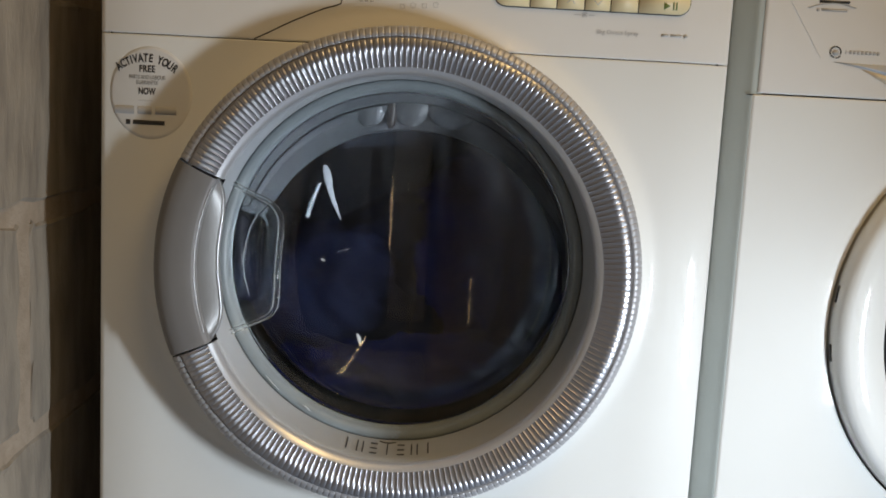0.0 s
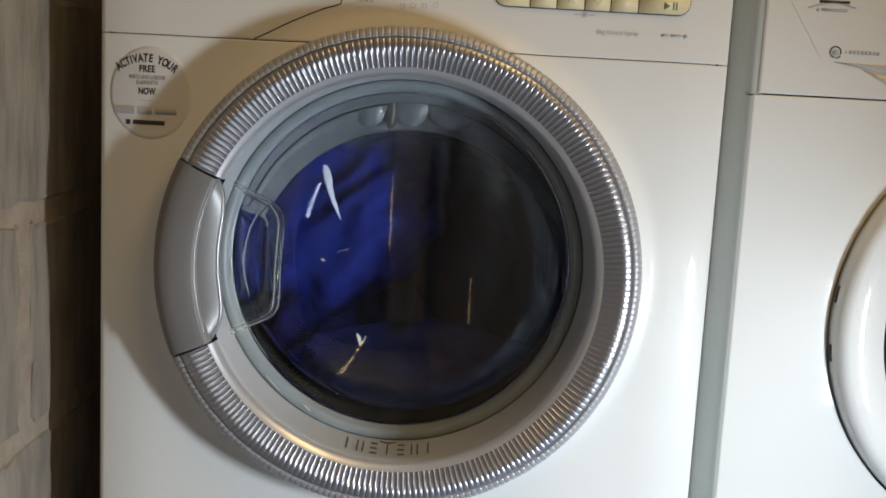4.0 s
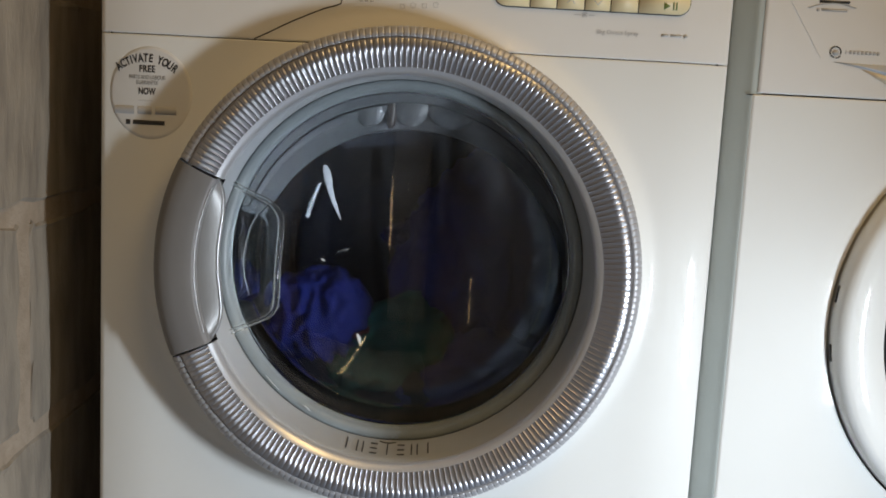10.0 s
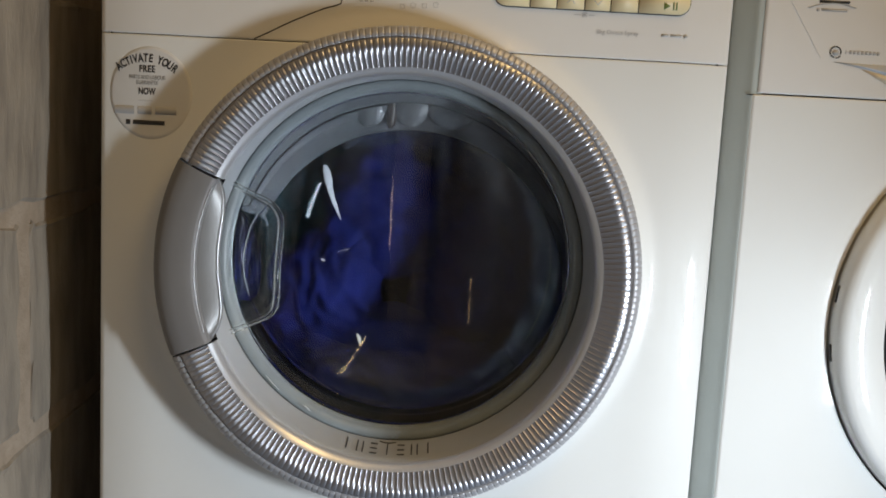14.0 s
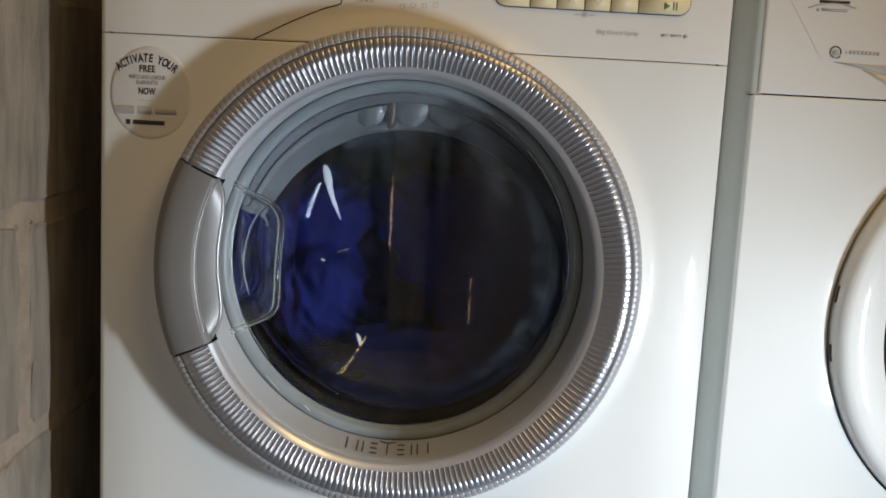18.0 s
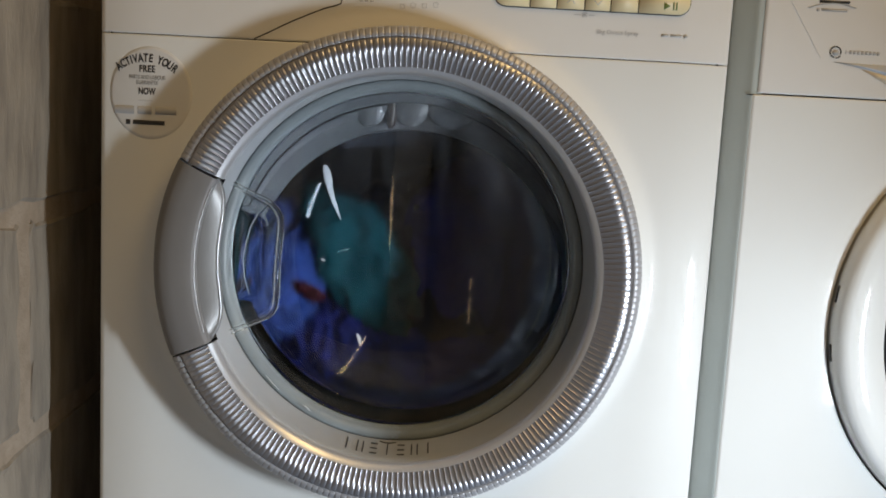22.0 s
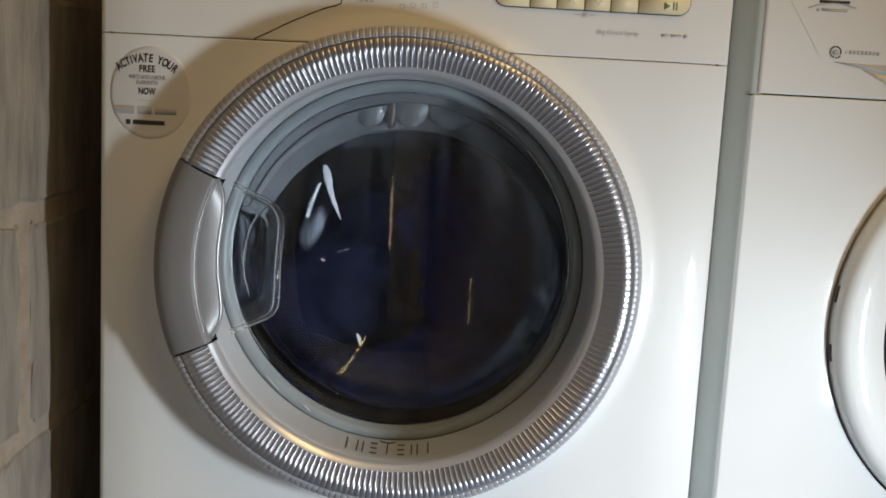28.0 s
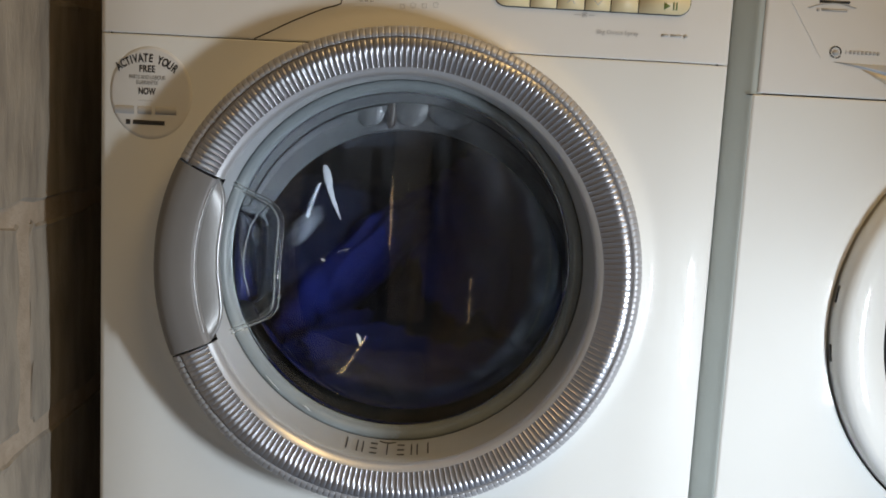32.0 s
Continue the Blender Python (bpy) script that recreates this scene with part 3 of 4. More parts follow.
def curved_disc(cx, cz, rx, rz, lift):
    """A thin disc that follows the front's curve."""
    rows = []
    for k in range(72):
        a = 6.28319 * k / 72
        row = []
        for i in range(13):
            u = max(0.001, i / 12) if i < 12 else 1.0
            x, z = cx + rx * u * math.cos(a), cz + rz * u * math.sin(a)
            row.append((x, collar_y(x, z) - lift, z))
        x, y, z = row[-1]
        row.append((cx + (x - cx) * 1.003, y + lift, cz + (z - cz) * 1.003))
        rows.append(row)
    return sheet(rows, closed_u=True)


def curved_bar(x0, x1, z0, z1, lift):
    rows = []
    for i in range(9):
        x = x0 + (x1 - x0) * i / 8
        rows.append([(x, collar_y(x, z0) + 0.0006, z0)] + [(x, collar_y(x, z) - lift, z) for z in (z0, (z0 + z1) / 2, z1)] + [(x, collar_y(x, z1) + 0.0006, z1)])
    return sheet(rows)


def sticker():
    st = tagged(part("sticker", curved_disc(-0.2505, 0.6555, 0.0395, 0.0435, 0.0002), STICKER), "round clear guarantee sticker with black print on the washer front", "sticker")
    y = collar_y(-0.2550, 0.657) - 0.0005
    arc_words("ACTIVATE YOUR", -0.2545, 0.6440, 0.0440, 90, 6.75, y, 0.0106, INK, st)
    words("word", "FREE", -0.2538, 0.6778, y, 0.0086, INK, st, 1.14, bold=0.00030, narrow=0.78, drape=True)
    words("word", "PARTS AND LABOUR", -0.2538, 0.6700, y, 0.0056, GREY_INK, st, 1.0, narrow=0.66, drape=True)
    words("word", "GUARANTEE", -0.2538, 0.6650, y, 0.0056, GREY_INK, st, 1.0, narrow=0.66, drape=True)
    words("word", "NOW", -0.2538, 0.6568, y, 0.0086, INK, st, 1.08, bold=0.00030, narrow=0.70, drape=True)
    for x0, x1, z0, z1, m in ((-0.262, -0.248, 0.6478, 0.6488, FADED), (-0.2850, -0.2660, 0.6352, 0.6426, PALE_INK), (-0.2625, -0.2490, 0.6354, 0.6428, PALE_INK), (-0.2455, -0.2255, 0.6358, 0.6432, PALE_INK),
                              (-0.2740, -0.2695, 0.6252, 0.6298, INK), (-0.2670, -0.2365, 0.6256, 0.6296, INK)):
        part("print_bar", curved_bar(x0, x1, z0, z1, 0.0005), m, st)
    return st


sticker()
Y = -0.0004
# drawer outline: a fine groove that rises from the seam
curve = [(-0.1533, 0.7115), (-0.1400, 0.7180), (-0.1271, 0.7250), (-0.1140, 0.7315), (-0.1009, 0.7374), (-0.0880, 0.7430), (-0.0770, 0.7462), (-0.0728, 0.7480), (-0.0716, 0.7540), (-0.0716, 0.8200)]
part("drawer_joint", tube([(x, collar_y(x, z), z) for x, z in curve], 0.0006, 6), BLACK, fascia, "thin dark joint round the detergent drawer")


def rounded(x0, x1, z0, z1, r, n=6):
    pts = []
    for cx, cz, a in ((x1 - r, z0 + r, 270), (x1 - r, z1 - r, 0), (x0 + r, z1 - r, 90), (x0 + r, z0 + r, 180)):
        pts += [(cx + r * math.cos(radians(a + 90 * k / n)), cz + r * math.sin(radians(a + 90 * k / n))) for k in range(n + 1)]
    return pts


def button_strip():
    rim = part("button_bezel", flat(rounded(0.0702, 0.2572, 0.7536, 0.7800, 0.0122), 0.0006, 0.0016), INK, fascia, "thin black rim of the button strip")
    edges = [0.0712, 0.1050, 0.1303, 0.1566, 0.1812, 0.2075, 0.2563]
    for i in range(6):
        x0, x1 = edges[i] + (0.0006 if i else 0), edges[i + 1] - (0.0006 if i < 5 else 0)
        r = 0.0110
        if i == 0:
            pts = [(x1, 0.7545), (x1, 0.7790), (x0, 0.7790)] + [(x0 + r - r * math.cos(radians(a)), 0.7545 + r - r * math.sin(radians(a))) for a in range(0, 91, 15)]
        elif i == 5:
            pts = [(x1 - r + r * math.sin(radians(a)), 0.7545 + r - r * math.cos(radians(a))) for a in range(0, 91, 15)] + [(x1, 0.7790), (x0, 0.7790), (x0, 0.7545)]
        else:
            pts = [(x0, 0.7545), (x1, 0.7545), (x1, 0.7790), (x0, 0.7790)]
        b = part("button", flat(pts, -0.0011, 0.0012), GOLD, fascia, "champagne gold push button")
        if i in (2, 3):
            c = (x0 + x1) / 2
            s_ = 1 if i == 2 else -1
            part("arrow_mark", tube([(c - 0.0035, -0.0025, 0.7618 - 0.002 * s_), (c, -0.0025, 0.7618 + 0.002 * s_), (c + 0.0035, -0.0025, 0.7618 - 0.002 * s_)], 0.0004, 5), PALE_INK, b)
        if i == 5:
            part("play_mark", flat([(0.2315, 0.7585), (0.2375, 0.7622), (0.2315, 0.7658)], -0.0023, 0.0003), GREEN_INK, b)
            for x in (0.2400, 0.2428):
                part("pause_mark", bar(x, x + 0.0013, 0.7585, 0.7660, -0.0023, 0.0003), GREEN_INK, b)


GREEN_INK = material("green_print", (0.16, 0.22, 0.05), 0.5, second=(0.12, 0.17, 0.04), scale=200)
button_strip()
for x0, x1 in ((0.1478, 0.1535), (0.1612, 0.1668)):
    part("print_bar", bar(x0, x1, 0.7497, 0.7502, Y, 0.0003), PALE_INK, fascia)
part("key_mark", tube([(0.1553, Y, 0.7482), (0.1593, Y, 0.7484), (0.1593, Y, 0.7518), (0.1553, Y, 0.7516)], 0.0003, 5, True), PALE_INK, fascia)
part("print_bar", bar(0.1563, 0.1583, 0.7494, 0.7506, Y, 0.0003), PALE_INK, fascia)
words("caption", "8kg Direct Spray", 0.1895, 0.7352, Y, 0.0058, PALE_INK, fascia, 1.02, drape=True)
for x0, x1 in ((0.2315, 0.2385), (0.2405, 0.2510), (0.2530, 0.2565)):
    part("print_bar", bar(x0, x1, 0.7341, 0.7362, Y, 0.0003), PALE_INK, fascia)
# programme symbols under the dial
for x, z in ((-0.0555, 0.7512), (-0.0505, 0.7513), (-0.0455, 0.7514)):
    part("print_bar", bar(x, x + 0.0032, z, z + 0.0012, collar_y(x, z) - 0.0001, 0.0003), PALE_INK, fascia)
for k, x in enumerate((-0.0170, -0.0068, 0.0038, 0.0145)):
    z = 0.7490 + 0.0008 * k
    loop = [(x, z - 0.002), (x + 0.0038, z - 0.0018), (x + 0.0042, z + 0.0016), (x + 0.0018, z + 0.0028), (x - 0.0004, z + 0.0014)] if k % 2 else [(x, z - 0.0022), (x + 0.004, z - 0.0022), (x + 0.004, z + 0.0016), (x, z + 0.0016)]
    part("symbol", tube([(a, collar_y(a, b) - 0.0002, b) for a, b in loop], 0.0003, 5, True), PALE_INK, fascia)

# maker's mark on the silver cone of the door, as plain bars
for k in range(7):
    a = radians(-104.2 + 4.27 * k)
    w = 0.0009 if k in (0, 3) else 0.0036
    bm = bmesh.new()
    for (u0, v0, u1, v1) in ((-w, -0.0038, w, -0.0028), (-w, 0.0028, w, 0.0038), (-w, -0.0005, w, 0.0005)) if k in (2, 4) else ((-w, -0.0038, -w + 0.0014, 0.0038), (w - 0.0014, -0.0038, w, 0.0038)) if k in (1, 5) else ((-0.0007, -0.0038, 0.0007, 0.0038),):
        cs = []
        for u, v in ((u0, v0), (u1, v0), (u1, v1), (u0, v1)):
            y = 0.004 - v * 4.2
            r = 0.1845
            b = a + u / r
            cs.append(bm.verts.new((DX + r * math.cos(b), y, DZ + r * math.sin(b))))
        bm.faces.new(cs)
    part("print_bar", bm, INK, door, smooth=False)

part("print_arc", tube([(DX + 0.1843 * math.cos(radians(268.6 + u)), 0.0265 - 0.004 * (1 - (u / 2.6) ** 2), DZ + 0.1843 * math.sin(radians(268.6 + u))) for u in (-2.6, -1.7, -0.8, 0.0, 0.8, 1.7, 2.6)], 0.0006, 5), INK, door)

# wet lobes of the gasket's spray nozzle
def lobe(x, z, y, rx, rz, seed):
    bm = bmesh.new()
    bmesh.ops.create_icosphere(bm, subdivisions=4, radius=1)
    for v in bm.verts:
        p = v.co.copy()
        f = 1 + 0.08 * noise.noise(p * 1.8 + Vector((seed, 0, 0)))
        v.co = (x + p.x * rx * f, y + p.y * 0.008 * f, z + p.z * rz * f)
    return bm


nozzle = new("spray_nozzle")
nozzle.parent = washer
tagged(nozzle, "grey rubber spray nozzle lobes at the top of the gasket")
part("lobe", lobe(-0.0480, 0.6610, 0.101, 0.0185, 0.0275, 3), RUBBER, nozzle)
part("lobe", lobe(-0.0035, 0.6640, 0.101, 0.0225, 0.0285, 5), RUBBER, nozzle)
part("lobe", lobe(0.0410, 0.6560, 0.099, 0.0300, 0.0210, 8), RUBBER, nozzle)
part("slot", lobe(-0.0245, 0.6610, 0.102, 0.0070, 0.0300, 9), SLOT, nozzle, "dark wet slot between the lobes")


def droplets():
    """Water drops clinging to the inside of the pane."""
    rng = random.Random(11)
    spots = [(-0.0875, 0.4956), (-0.0858, 0.4990), (-0.0635, 0.5068), (-0.0703, 0.5041), (-0.0452, 0.4155), (-0.0342, 0.4040), (0.0532, 0.5455), (0.0227, 0.6184), (-0.0560, 0.3760), (-0.1150, 0.3720), (-0.1010, 0.3280)]
    spots += [(DX + rng.uniform(-0.13, 0.12), DZ + rng.uniform(-0.13, 0.10)) for _ in range(8)]
    for k, (x, z) in enumerate(spots):
        bm = bmesh.new()
        bmesh.ops.create_icosphere(bm, subdivisions=2, radius=1)
        r = (0.0022 if k < 6 else 0.0012) * rng.uniform(0.7, 1.2)
        for v in bm.verts:
            v.co = (x + v.co.x * r, 0.0512 + v.co.y * r * 0.35, z + v.co.z * r * rng.uniform(1.0, 1.02))
        part("water_drop", bm, CLEAR, door).visible_shadow = False


droplets()
# near-white for shapes that stand in for lamp reflections on the glass
GLINT = material("glint_white", (0.72, 0.75, 0.77), 0.25, second=(0.55, 0.58, 0.60), scale=120, amount=0.6, bump=0.4, bump_scale=500)


def glint_run(path, widths, seed, sides=8):
    """A flat, tapering painted glint: half-widths along a path, with an uneven edge."""
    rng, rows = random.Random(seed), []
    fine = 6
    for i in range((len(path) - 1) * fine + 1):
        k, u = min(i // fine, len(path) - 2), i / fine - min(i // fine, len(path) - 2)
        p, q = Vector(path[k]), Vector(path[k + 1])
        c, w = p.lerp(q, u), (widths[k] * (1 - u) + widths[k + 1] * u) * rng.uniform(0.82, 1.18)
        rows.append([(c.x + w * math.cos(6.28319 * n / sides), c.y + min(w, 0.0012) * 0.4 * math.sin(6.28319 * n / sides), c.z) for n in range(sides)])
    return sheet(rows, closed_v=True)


def glint_shapes():
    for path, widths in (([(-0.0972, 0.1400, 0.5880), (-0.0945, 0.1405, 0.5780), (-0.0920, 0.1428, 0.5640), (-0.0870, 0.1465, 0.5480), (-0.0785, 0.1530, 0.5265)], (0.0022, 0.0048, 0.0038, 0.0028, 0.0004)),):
        part("glint_streak", glint_run(path, widths, len(widths)), GLINT, door, "white streak on the glass standing in for the lamp's reflection")
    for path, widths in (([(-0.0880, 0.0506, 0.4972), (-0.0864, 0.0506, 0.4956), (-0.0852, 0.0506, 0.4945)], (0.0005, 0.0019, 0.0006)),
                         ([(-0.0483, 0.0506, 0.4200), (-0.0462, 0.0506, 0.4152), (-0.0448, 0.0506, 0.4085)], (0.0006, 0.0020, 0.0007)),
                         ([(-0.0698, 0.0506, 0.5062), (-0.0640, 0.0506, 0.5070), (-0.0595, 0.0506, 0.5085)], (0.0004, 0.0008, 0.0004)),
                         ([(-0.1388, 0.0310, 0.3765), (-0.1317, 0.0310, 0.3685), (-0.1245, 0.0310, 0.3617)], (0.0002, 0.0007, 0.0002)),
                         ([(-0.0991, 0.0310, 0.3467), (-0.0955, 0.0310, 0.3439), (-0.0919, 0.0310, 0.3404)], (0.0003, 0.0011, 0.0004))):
        part("glint_spot", glint_run(path, widths, 5), GLINT, door, "bright spot on the glass standing in for a lamp glint")


glint_shapes()

# ---- print and fittings on the second machine ----
panel2 = [o for o in dryer.children if o.name.startswith("control_fascia")][0]
part("crease", tube([(0.3518, -0.0003, 0.7745), (0.3690, -0.0003, 0.7480), (0.3800, -0.0003, 0.7312), (0.3854, -0.0003, 0.7227)], 0.0003, 6), ENAMEL, panel2, "fine pressed crease")
for a0, a1, r in ((-20, 205, 0.0052), (215, 262, 0.0050), (275, 325, 0.0058)):
    part("badge_arc", tube([(0.3992 + r * math.cos(radians(a0 + (a1 - a0) * k / 14)), -0.0004, 0.7284 + r * math.sin(radians(a0 + (a1 - a0) * k / 14))) for k in range(15)], 0.0006, 5), INK, panel2)
part("badge_blot", round_plate(0.3992, 0.7278, 0.0032, 0.0026, -0.0001, 0.0004, 20), PALE_INK, panel2)
for k in range(9):
    x = 0.4086 + 0.0038 * k
    part("print_bar", bar(x, x + (0.0012 if k == 0 else 0.0026), 0.7273, 0.7306, -0.0001, 0.0003), PALE_INK, panel2)
part("maker_arc", tube([(0.3687 + 0.0457 * k / 12, -0.0004, 0.7683 + 0.0042 * math.sin(math.pi * k / 12) + 0.0018 * k / 12) for k in range(13)], 0.0005, 5), PALE_INK, panel2)
part("print_bar", bar(0.3770, 0.3800, 0.7655, 0.7682, -0.0001, 0.0003), PALE_INK, panel2)
part("print_bar", bar(0.3815, 0.4065, 0.7660, 0.7684, -0.0001, 0.0003), PALE_INK, panel2)
part("print_bar", bar(0.3790, 0.4080, 0.7735, 0.7760, -0.0001, 0.0003), INK, panel2)
BLUE_PRINT = material("pale_blue_print", (0.50, 0.54, 0.62), 0.4, second=(0.56, 0.59, 0.64), scale=60)
PEACH_PRINT = material("peach_print", (0.72, 0.62, 0.46), 0.4, second=(0.76, 0.68, 0.55), scale=60)
part("swoosh", flat([(0.3980, 0.7192), (0.4200, 0.7186), (0.5200, 0.7165), (0.5200, 0.6980), (0.4700, 0.7050), (0.4350, 0.7130)], -0.0001, 0.0003), BLUE_PRINT, panel2, "pale blue printed swoosh")
part("swoosh", flat([(0.4250, 0.7140), (0.4500, 0.7085), (0.5200, 0.6970), (0.5200, 0.6900), (0.4500, 0.7010)], -0.0001, 0.0003), PEACH_PRINT, panel2, "peach printed swoosh")
door2 = [o for o in dryer.children if o.name.startswith("door")][0]
for a in (172.0, 187.4):
    part("hinge_slot", box(-0.0006, 0.0008, -0.0060, -0.0026, -0.0085, 0.0085), INK, door2).matrix_basis = Matrix.Translation((0.6440 + 0.2214 * math.cos(radians(a)), 0.0, 0.465 + 0.2214 * math.sin(radians(a)))) @ Matrix.Rotation(radians(180 - a), 4, "Y")


# ---- what moves ----
def spin(t):
    """Which way the drum turns: -1 anticlockwise, 1 clockwise, 0 at rest."""
    return 0 if 8.9 <= t < 12.05 or 23.9 <= t < 26.0 else 1 if 12.05 <= t < 23.9 else -1


def tumble(rows, rate=420.0):
    """Poses from rows of (seconds, x, z, depth, turn): between them the thing is carried round in the drum."""
    out = []
    for (t0, x0, z0, y0, a0), (t1, x1, z1, y1, a1) in zip(rows, rows[1:]):
        way, dt = spin((t0 + t1) / 2), t1 - t0
        p0, p1 = math.degrees(math.atan2(z0 - DRUM.z, x0 - DRUM.x)), math.degrees(math.atan2(z1 - DRUM.z, x1 - DRUM.x))
        r0, r1 = math.hypot(x0 - DRUM.x, z0 - DRUM.z), math.hypot(x1 - DRUM.x, z1 - DRUM.z)
        if way == 0 or dt < 0.5 or rate == 0:
            n = max(1, math.ceil(dt / 0.4))
            for i in range(n):
                u = i / n
                out.append((t0 + dt * u, pose(x0 + (x1 - x0) * u, y0 + (y1 - y0) * u, z0 + (z1 - z0) * u, 0, a0 + (a1 - a0) * u, 0)))
            continue
        # screen angles: anticlockwise is positive
        sweep = p1 - p0
        sweep += 360 * round((-way * rate * dt - sweep) / 360)
        turn = a1 - a0
        turn += 360 * round((-sweep - turn) / 360)
        n = max(2, round(dt / 0.1))
        for i in range(n):
            u = i / n
            bump = math.sin(math.pi * u) ** 0.5
            p = radians(p0 + sweep * u)
            lift = 0.09 + 0.02 * math.sin(7 * (t0 + dt * u))
            r = (r0 + (r1 - r0) * u) * (1 - bump) + lift * bump
            y = (y0 + (y1 - y0) * u) * (1 - 0.6 * bump) + 0.6 * bump * 0.245
            out.append((t0 + dt * u, pose(DRUM.x + r * math.cos(p), y, DRUM.z + r * math.sin(p), 0, a0 + turn * u, 0)))
    t, x, z, y, a = rows[-1]
    out.append((t, pose(x, y, z, 0, a, 0)))
    return out


def motions():
    walk(laundry["royal"], tumble([(0, 0.104, 0.489, 0.310, -0), (1, 0.104, 0.489, 0.310, -0), (2, 0.104, 0.489, 0.310, -0), (3, -0.135, 0.448, 0.300, -0), (6, -0.142, 0.389, 0.260, -40), (7, 0.104, 0.489, 0.310, -0), (8, 0.104, 0.489, 0.310, -0), (9, -0.104, 0.409, 0.205, -0), (11.9, -0.104, 0.409, 0.205, -0), (12.1, -0.119, 0.434, 0.200, 15), (12.4, -0.083, 0.460, 0.200, 40), (13, -0.095, 0.426, 0.198, 80), (14, -0.096, 0.453, 0.198, -20), (17, -0.112, 0.430, 0.198, 10), (18, -0.116, 0.433, 0.210, -30), (19, -0.117, 0.486, 0.198, -60), (20, -0.098, 0.514, 0.198, -10), (21, -0.080, 0.406, 0.198, -0), (22, -0.086, 0.371, 0.198, -0), (23, -0.130, 0.382, 0.198, -50), (24, -0.091, 0.405, 0.198, -0), (26, -0.091, 0.405, 0.198, -0), (28, 0.104, 0.489, 0.310, -0), (29, -0.113, 0.540, 0.270, -20), (30, 0.104, 0.489, 0.310, -0), (31, -0.076, 0.462, 0.280, -40), (32, 0.104, 0.489, 0.310, -0)]))
    walk(laundry["royal3"], tumble([(0, 0.104, 0.489, 0.310, -0), (3, 0.104, 0.489, 0.310, -0), (6, 0.104, 0.489, 0.310, -0), (9, 0.104, 0.489, 0.310, -0), (12, 0.104, 0.489, 0.310, -0), (12.4, -0.018, 0.492, 0.235, -0), (13, -0.067, 0.420, 0.198, -20), (14, -0.026, 0.544, 0.198, -45), (17, -0.058, 0.468, 0.205, -20), (18, -0.135, 0.487, 0.235, -0), (19, -0.096, 0.544, 0.235, -0), (20, -0.068, 0.434, 0.198, -0), (21, -0.040, 0.570, 0.198, -0), (22, 0.104, 0.489, 0.310, -0), (23, -0.082, 0.362, 0.235, -0), (24, -0.026, 0.398, 0.198, -0), (26, -0.026, 0.398, 0.198, -0), (28, 0.104, 0.489, 0.310, -0), (29, 0.104, 0.489, 0.310, -0), (30, 0.104, 0.489, 0.310, -0), (32, 0.104, 0.489, 0.310, -0)]))
    walk(laundry["strip"], tumble([(0, -0.041, 0.422, 0.270, -60), (1, 0.104, 0.489, 0.310, -0), (2, 0.104, 0.489, 0.310, -0), (3, -0.117, 0.447, 0.270, -50), (6, -0.007, 0.450, 0.198, -62), (7, 0.004, 0.463, 0.250, -60), (8, -0.054, 0.457, 0.270, -50), (9, 0.104, 0.489, 0.310, -0), (12, 0.104, 0.489, 0.310, -0), (13, -0.087, 0.482, 0.235, -20), (14, -0.069, 0.468, 0.198, -45), (17, -0.098, 0.540, 0.225, -40), (18, -0.072, 0.455, 0.235, 40), (19, -0.118, 0.418, 0.198, 20), (20, -0.046, 0.498, 0.235, -80), (21, -0.025, 0.492, 0.235, -80), (22, 0.104, 0.489, 0.310, -0), (23, -0.111, 0.389, 0.235, -10), (24, -0.055, 0.440, 0.198, 4), (26, -0.055, 0.440, 0.198, 4), (28, -0.002, 0.425, 0.260, -60), (29, -0.027, 0.475, 0.210, -58), (30, -0.041, 0.495, 0.210, -78), (31, -0.044, 0.487, 0.215, -58), (32, -0.058, 0.472, 0.220, -45)]))
    walk(laundry["sky"], tumble([(0, 0.104, 0.489, 0.310, -0), (3, 0.104, 0.489, 0.310, -0), (6, 0.104, 0.489, 0.310, -0), (9, 0.104, 0.489, 0.310, -0), (12, 0.104, 0.489, 0.310, -0), (14, 0.104, 0.489, 0.310, -0), (17, -0.080, 0.505, 0.262, 30), (18.4, 0.104, 0.489, 0.310, -0), (20, -0.058, 0.462, 0.235, -40), (21, -0.069, 0.377, 0.235, -0), (22, -0.156, 0.450, 0.198, -80), (23, -0.068, 0.442, 0.192, -0), (24, -0.019, 0.388, 0.198, -15), (26, -0.019, 0.388, 0.198, -15), (28, -0.001, 0.411, 0.260, -0), (29, 0.104, 0.489, 0.310, -0), (32, 0.104, 0.489, 0.310, -0)]))
    walk(laundry["teal"], tumble([(0, 0.104, 0.489, 0.310, -0), (2, 0.104, 0.489, 0.310, -0), (3, 0.104, 0.489, 0.310, -0), (6, -0.088, 0.462, 0.300, -70), (7, -0.126, 0.515, 0.245, -60), (8, 0.104, 0.489, 0.310, -0), (9, -0.019, 0.374, 0.205, -36), (12, -0.019, 0.374, 0.205, -36), (12.4, -0.086, 0.385, 0.198, -20), (13, 0.104, 0.489, 0.310, -0), (14, -0.145, 0.531, 0.260, -45), (17, -0.033, 0.599, 0.300, -0), (18, 0.005, 0.573, 0.300, 20), (19, 0.104, 0.489, 0.310, -0), (20, 0.104, 0.489, 0.310, -0), (21, -0.154, 0.509, 0.245, -25), (22, -0.053, 0.469, 0.198, 50), (23, -0.055, 0.536, 0.198, 30), (24, -0.144, 0.337, 0.235, -20), (26, -0.144, 0.337, 0.235, -20), (28, -0.053, 0.452, 0.260, -50), (29, -0.163, 0.410, 0.300, -60), (30, 0.104, 0.489, 0.310, -0), (32, 0.104, 0.489, 0.310, -0)]))
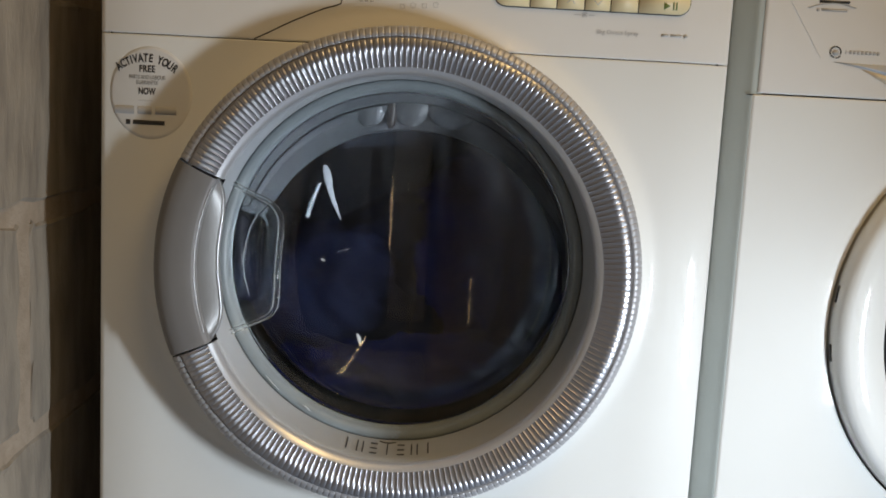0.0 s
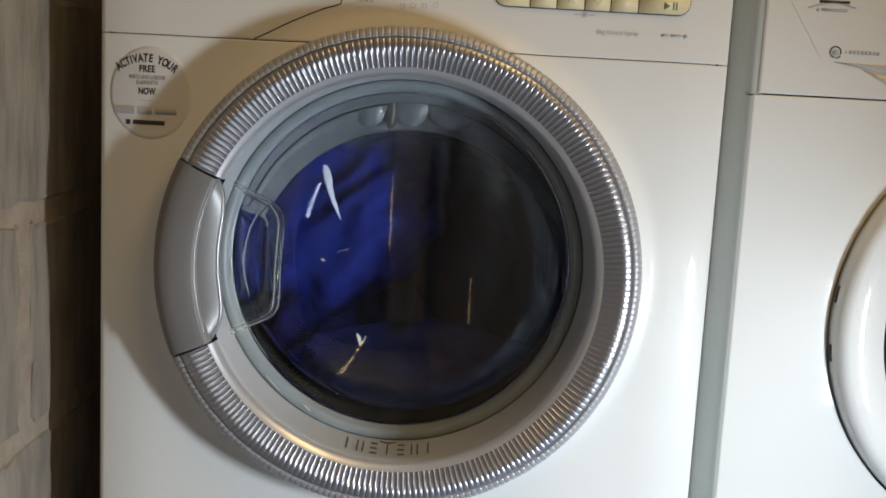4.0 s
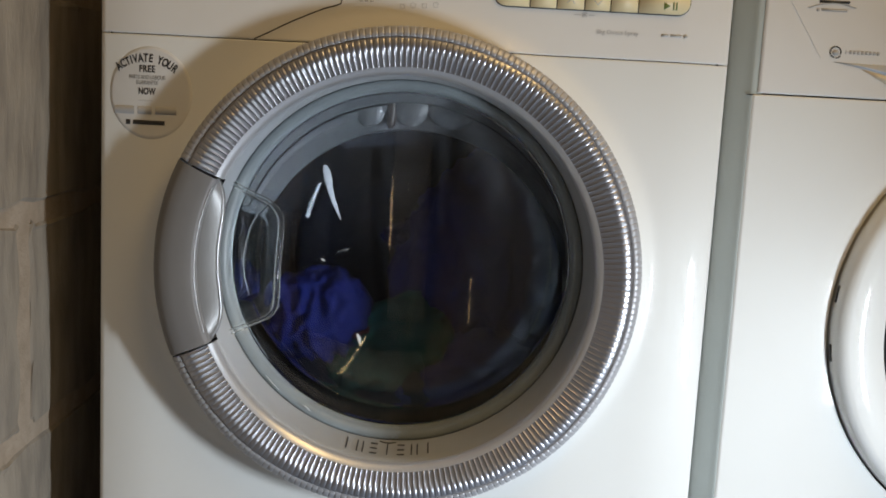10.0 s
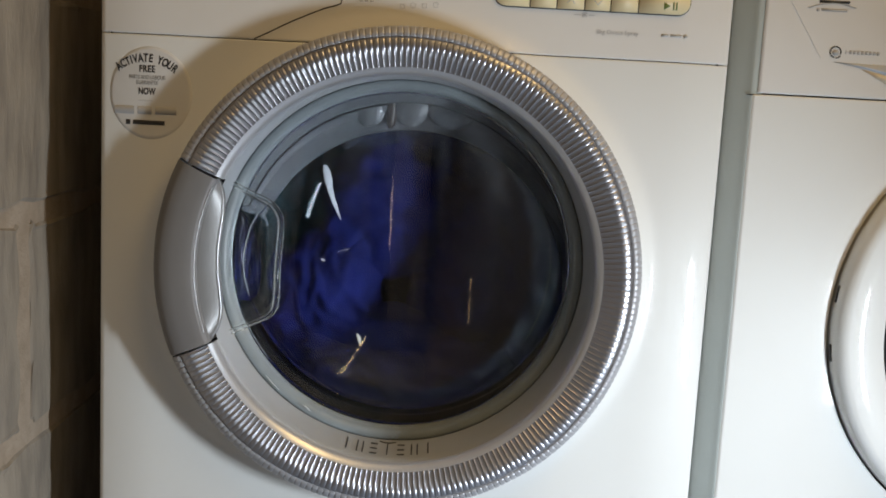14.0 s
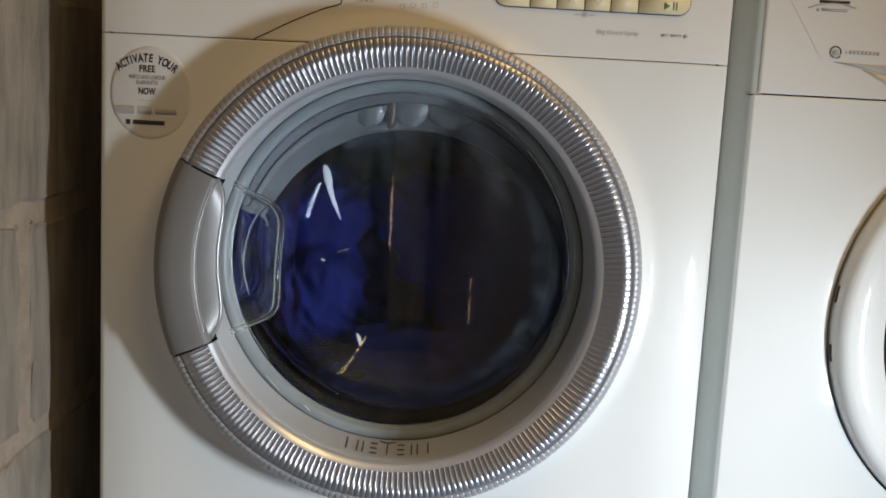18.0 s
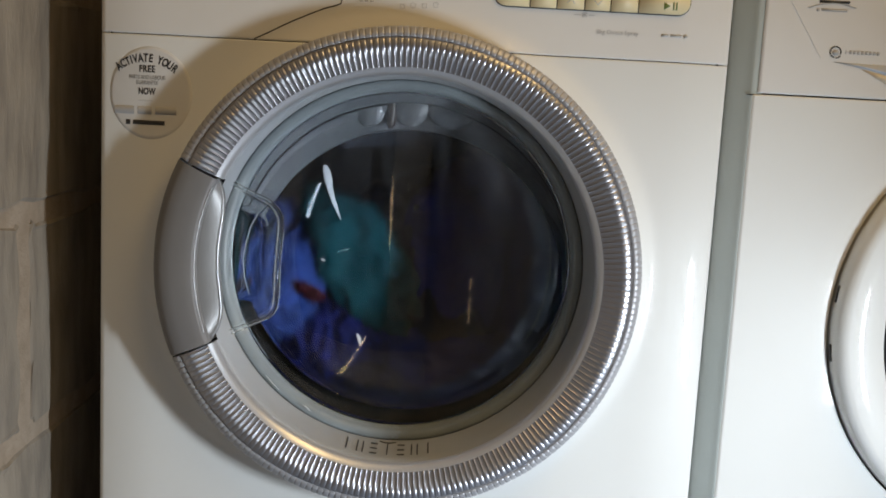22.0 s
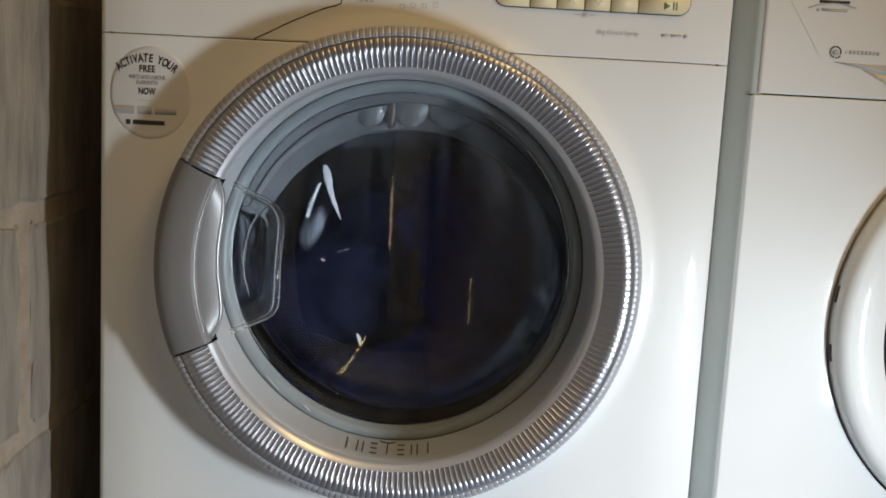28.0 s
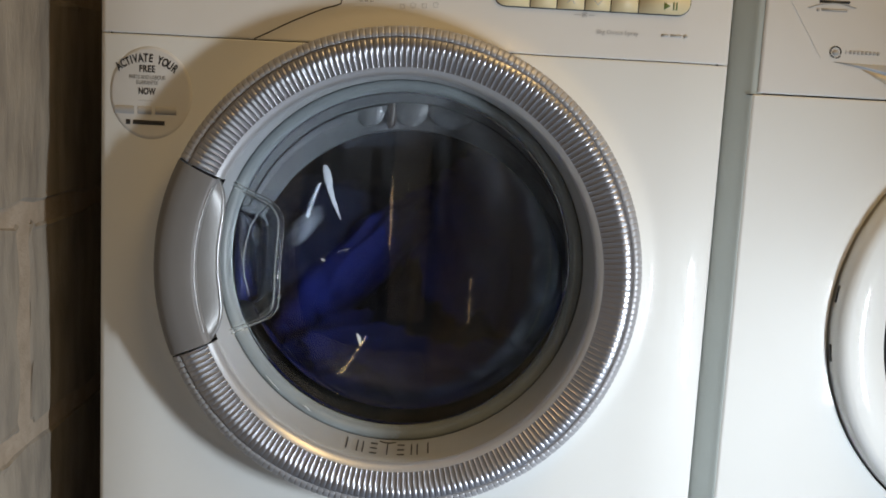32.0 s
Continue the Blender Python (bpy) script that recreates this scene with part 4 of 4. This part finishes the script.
    walk(laundry["red"], tumble([(0, 0.092, 0.378, 0.235, -0), (1, 0.008, 0.381, 0.235, -0), (2, 0.096, 0.363, 0.300, -0), (6, 0.096, 0.363, 0.300, -0), (9, -0.052, 0.394, 0.190, -30), (12, -0.052, 0.394, 0.190, -30), (13, 0.096, 0.363, 0.300, -0), (17, 0.096, 0.363, 0.300, -0), (20, -0.091, 0.428, 0.300, -0), (21, -0.136, 0.458, 0.175, -0), (22, -0.115, 0.440, 0.172, 30), (23, -0.014, 0.357, 0.300, -0), (24, -0.036, 0.424, 0.168, -20), (26, -0.036, 0.424, 0.168, -20), (28, 0.096, 0.363, 0.300, -0), (32, 0.096, 0.363, 0.300, -0)]))
    walk(laundry["navy"], tumble(rate=0, rows=[(0, 0.003, 0.334, 0.235, -0), (3, 0.010, 0.338, 0.235, -8), (6, 0.014, 0.334, 0.235, 6), (9, 0.010, 0.331, 0.235, -4), (12, 0.010, 0.331, 0.235, -4), (14, -0.004, 0.334, 0.235, 8), (17, 0.007, 0.334, 0.235, -6), (20, 0.014, 0.334, 0.235, 5), (24, 0.017, 0.338, 0.235, -0), (26, 0.017, 0.338, 0.235, -0), (29, 0.007, 0.334, 0.235, -7), (32, 0.003, 0.334, 0.235, -0)]))
    walk(laundry["dark"], tumble([(0, 0.087, 0.470, 0.235, -0), (1, 0.080, 0.462, 0.235, -40), (2, 0.086, 0.484, 0.235, -0), (3, 0.087, 0.470, 0.235, -20), (6, 0.087, 0.470, 0.235, -0), (7, 0.094, 0.463, 0.235, -0), (8, 0.088, 0.456, 0.235, -60), (9, 0.094, 0.470, 0.235, -0), (12, 0.094, 0.470, 0.235, -0), (13, 0.087, 0.470, 0.235, -0), (14, 0.101, 0.464, 0.235, -30), (17, 0.087, 0.470, 0.235, -0), (18, 0.087, 0.470, 0.235, -70), (19, 0.088, 0.456, 0.235, -0), (20, 0.094, 0.463, 0.235, -0), (21, 0.087, 0.470, 0.235, -30), (22, 0.087, 0.470, 0.235, -0), (23, 0.094, 0.470, 0.235, -20), (24, 0.101, 0.464, 0.235, -0), (26, 0.101, 0.464, 0.235, -0), (28, 0.087, 0.463, 0.235, -30), (29, 0.087, 0.470, 0.235, -0), (30, 0.087, 0.463, 0.235, -0), (31, 0.094, 0.470, 0.235, -0), (32, 0.094, 0.470, 0.235, -0)]))
    walk(laundry["dark2"], tumble([(0, -0.109, 0.445, 0.198, -0), (1, -0.082, 0.447, 0.198, -0), (2, -0.109, 0.459, 0.198, -0), (3, -0.040, 0.408, 0.198, -0), (6, -0.110, 0.354, 0.235, -0), (7, -0.085, 0.440, 0.235, -0), (8, -0.113, 0.439, 0.235, -40), (9, -0.018, 0.340, 0.220, -10), (12, -0.018, 0.340, 0.220, -10), (13, -0.006, 0.492, 0.300, -0), (14, 0.027, 0.419, 0.300, -0), (17, 0.023, 0.493, 0.300, -0), (18, -0.026, 0.358, 0.235, -0), (19, -0.022, 0.450, 0.198, -0), (20, 0.027, 0.419, 0.300, -0), (21, -0.081, 0.473, 0.250, -0), (22, 0.008, 0.507, 0.300, -0), (23, 0.009, 0.493, 0.300, -0), (24, 0.001, 0.343, 0.300, -0), (26, 0.001, 0.343, 0.300, -0), (28, -0.108, 0.432, 0.198, -0), (29, -0.114, 0.407, 0.250, -20), (30, -0.126, 0.424, 0.235, -0), (31, -0.112, 0.425, 0.235, -0), (32, -0.128, 0.494, 0.235, -0)]))
    walk(laundry["dark3"], tumble([(0, -0.017, 0.458, 0.235, -0), (1, -0.032, 0.492, 0.235, -40), (2, -0.030, 0.457, 0.235, -0), (3, -0.060, 0.497, 0.235, -20), (6, -0.065, 0.504, 0.300, -0), (7, -0.074, 0.497, 0.235, -0), (8, -0.044, 0.456, 0.235, -60), (9, -0.109, 0.339, 0.235, -20), (12, -0.109, 0.339, 0.235, -20), (13, 0.052, 0.495, 0.300, -0), (14, 0.025, 0.449, 0.300, -30), (17, 0.040, 0.457, 0.300, -0), (18, 0.012, 0.445, 0.235, -70), (19, 0.023, 0.502, 0.235, -0), (20, 0.040, 0.450, 0.300, -0), (21, 0.040, 0.457, 0.300, -30), (22, 0.026, 0.432, 0.235, -0), (23, 0.039, 0.446, 0.235, -20), (24, 0.049, 0.404, 0.235, -0), (26, 0.049, 0.404, 0.235, -0), (28, -0.031, 0.471, 0.235, -30), (29, 0.050, 0.503, 0.235, -0), (30, -0.118, 0.491, 0.260, -0), (31, -0.118, 0.491, 0.260, -0), (32, 0.041, 0.418, 0.235, -0)]))
    walk(laundry["white"], tumble([(0, 0.104, 0.489, 0.310, 0), (6, 0.104, 0.489, 0.310, 0), (9, 0.104, 0.489, 0.310, 0), (12, 0.104, 0.489, 0.310, 0), (14, 0.104, 0.489, 0.310, 0), (17, 0.104, 0.489, 0.310, 0), (20, 0.104, 0.489, 0.310, 0), (23, 0.104, 0.489, 0.310, 0), (24, -0.115, 0.512, 0.190, -60), (26, -0.118, 0.508, 0.190, -60), (27.5, -0.133, 0.516, 0.190, -60), (28, -0.115, 0.511, 0.185, -70), (29, 0.104, 0.489, 0.310, 0), (30, -0.127, 0.523, 0.190, -50), (31, 0.104, 0.489, 0.310, 0), (32, -0.124, 0.513, 0.188, -65)]))
    turns, angle, rows = 0.14, 0.0, []
    for i in range(229):
        rows.append((i * turns, pose(*DRUM, 0, angle, 0)))
        angle += spin(i * turns) * 420.0 * turns
    rows.append((32.0, pose(*DRUM, 0, angle, 0)))
    walk(drum, rows)


motions()
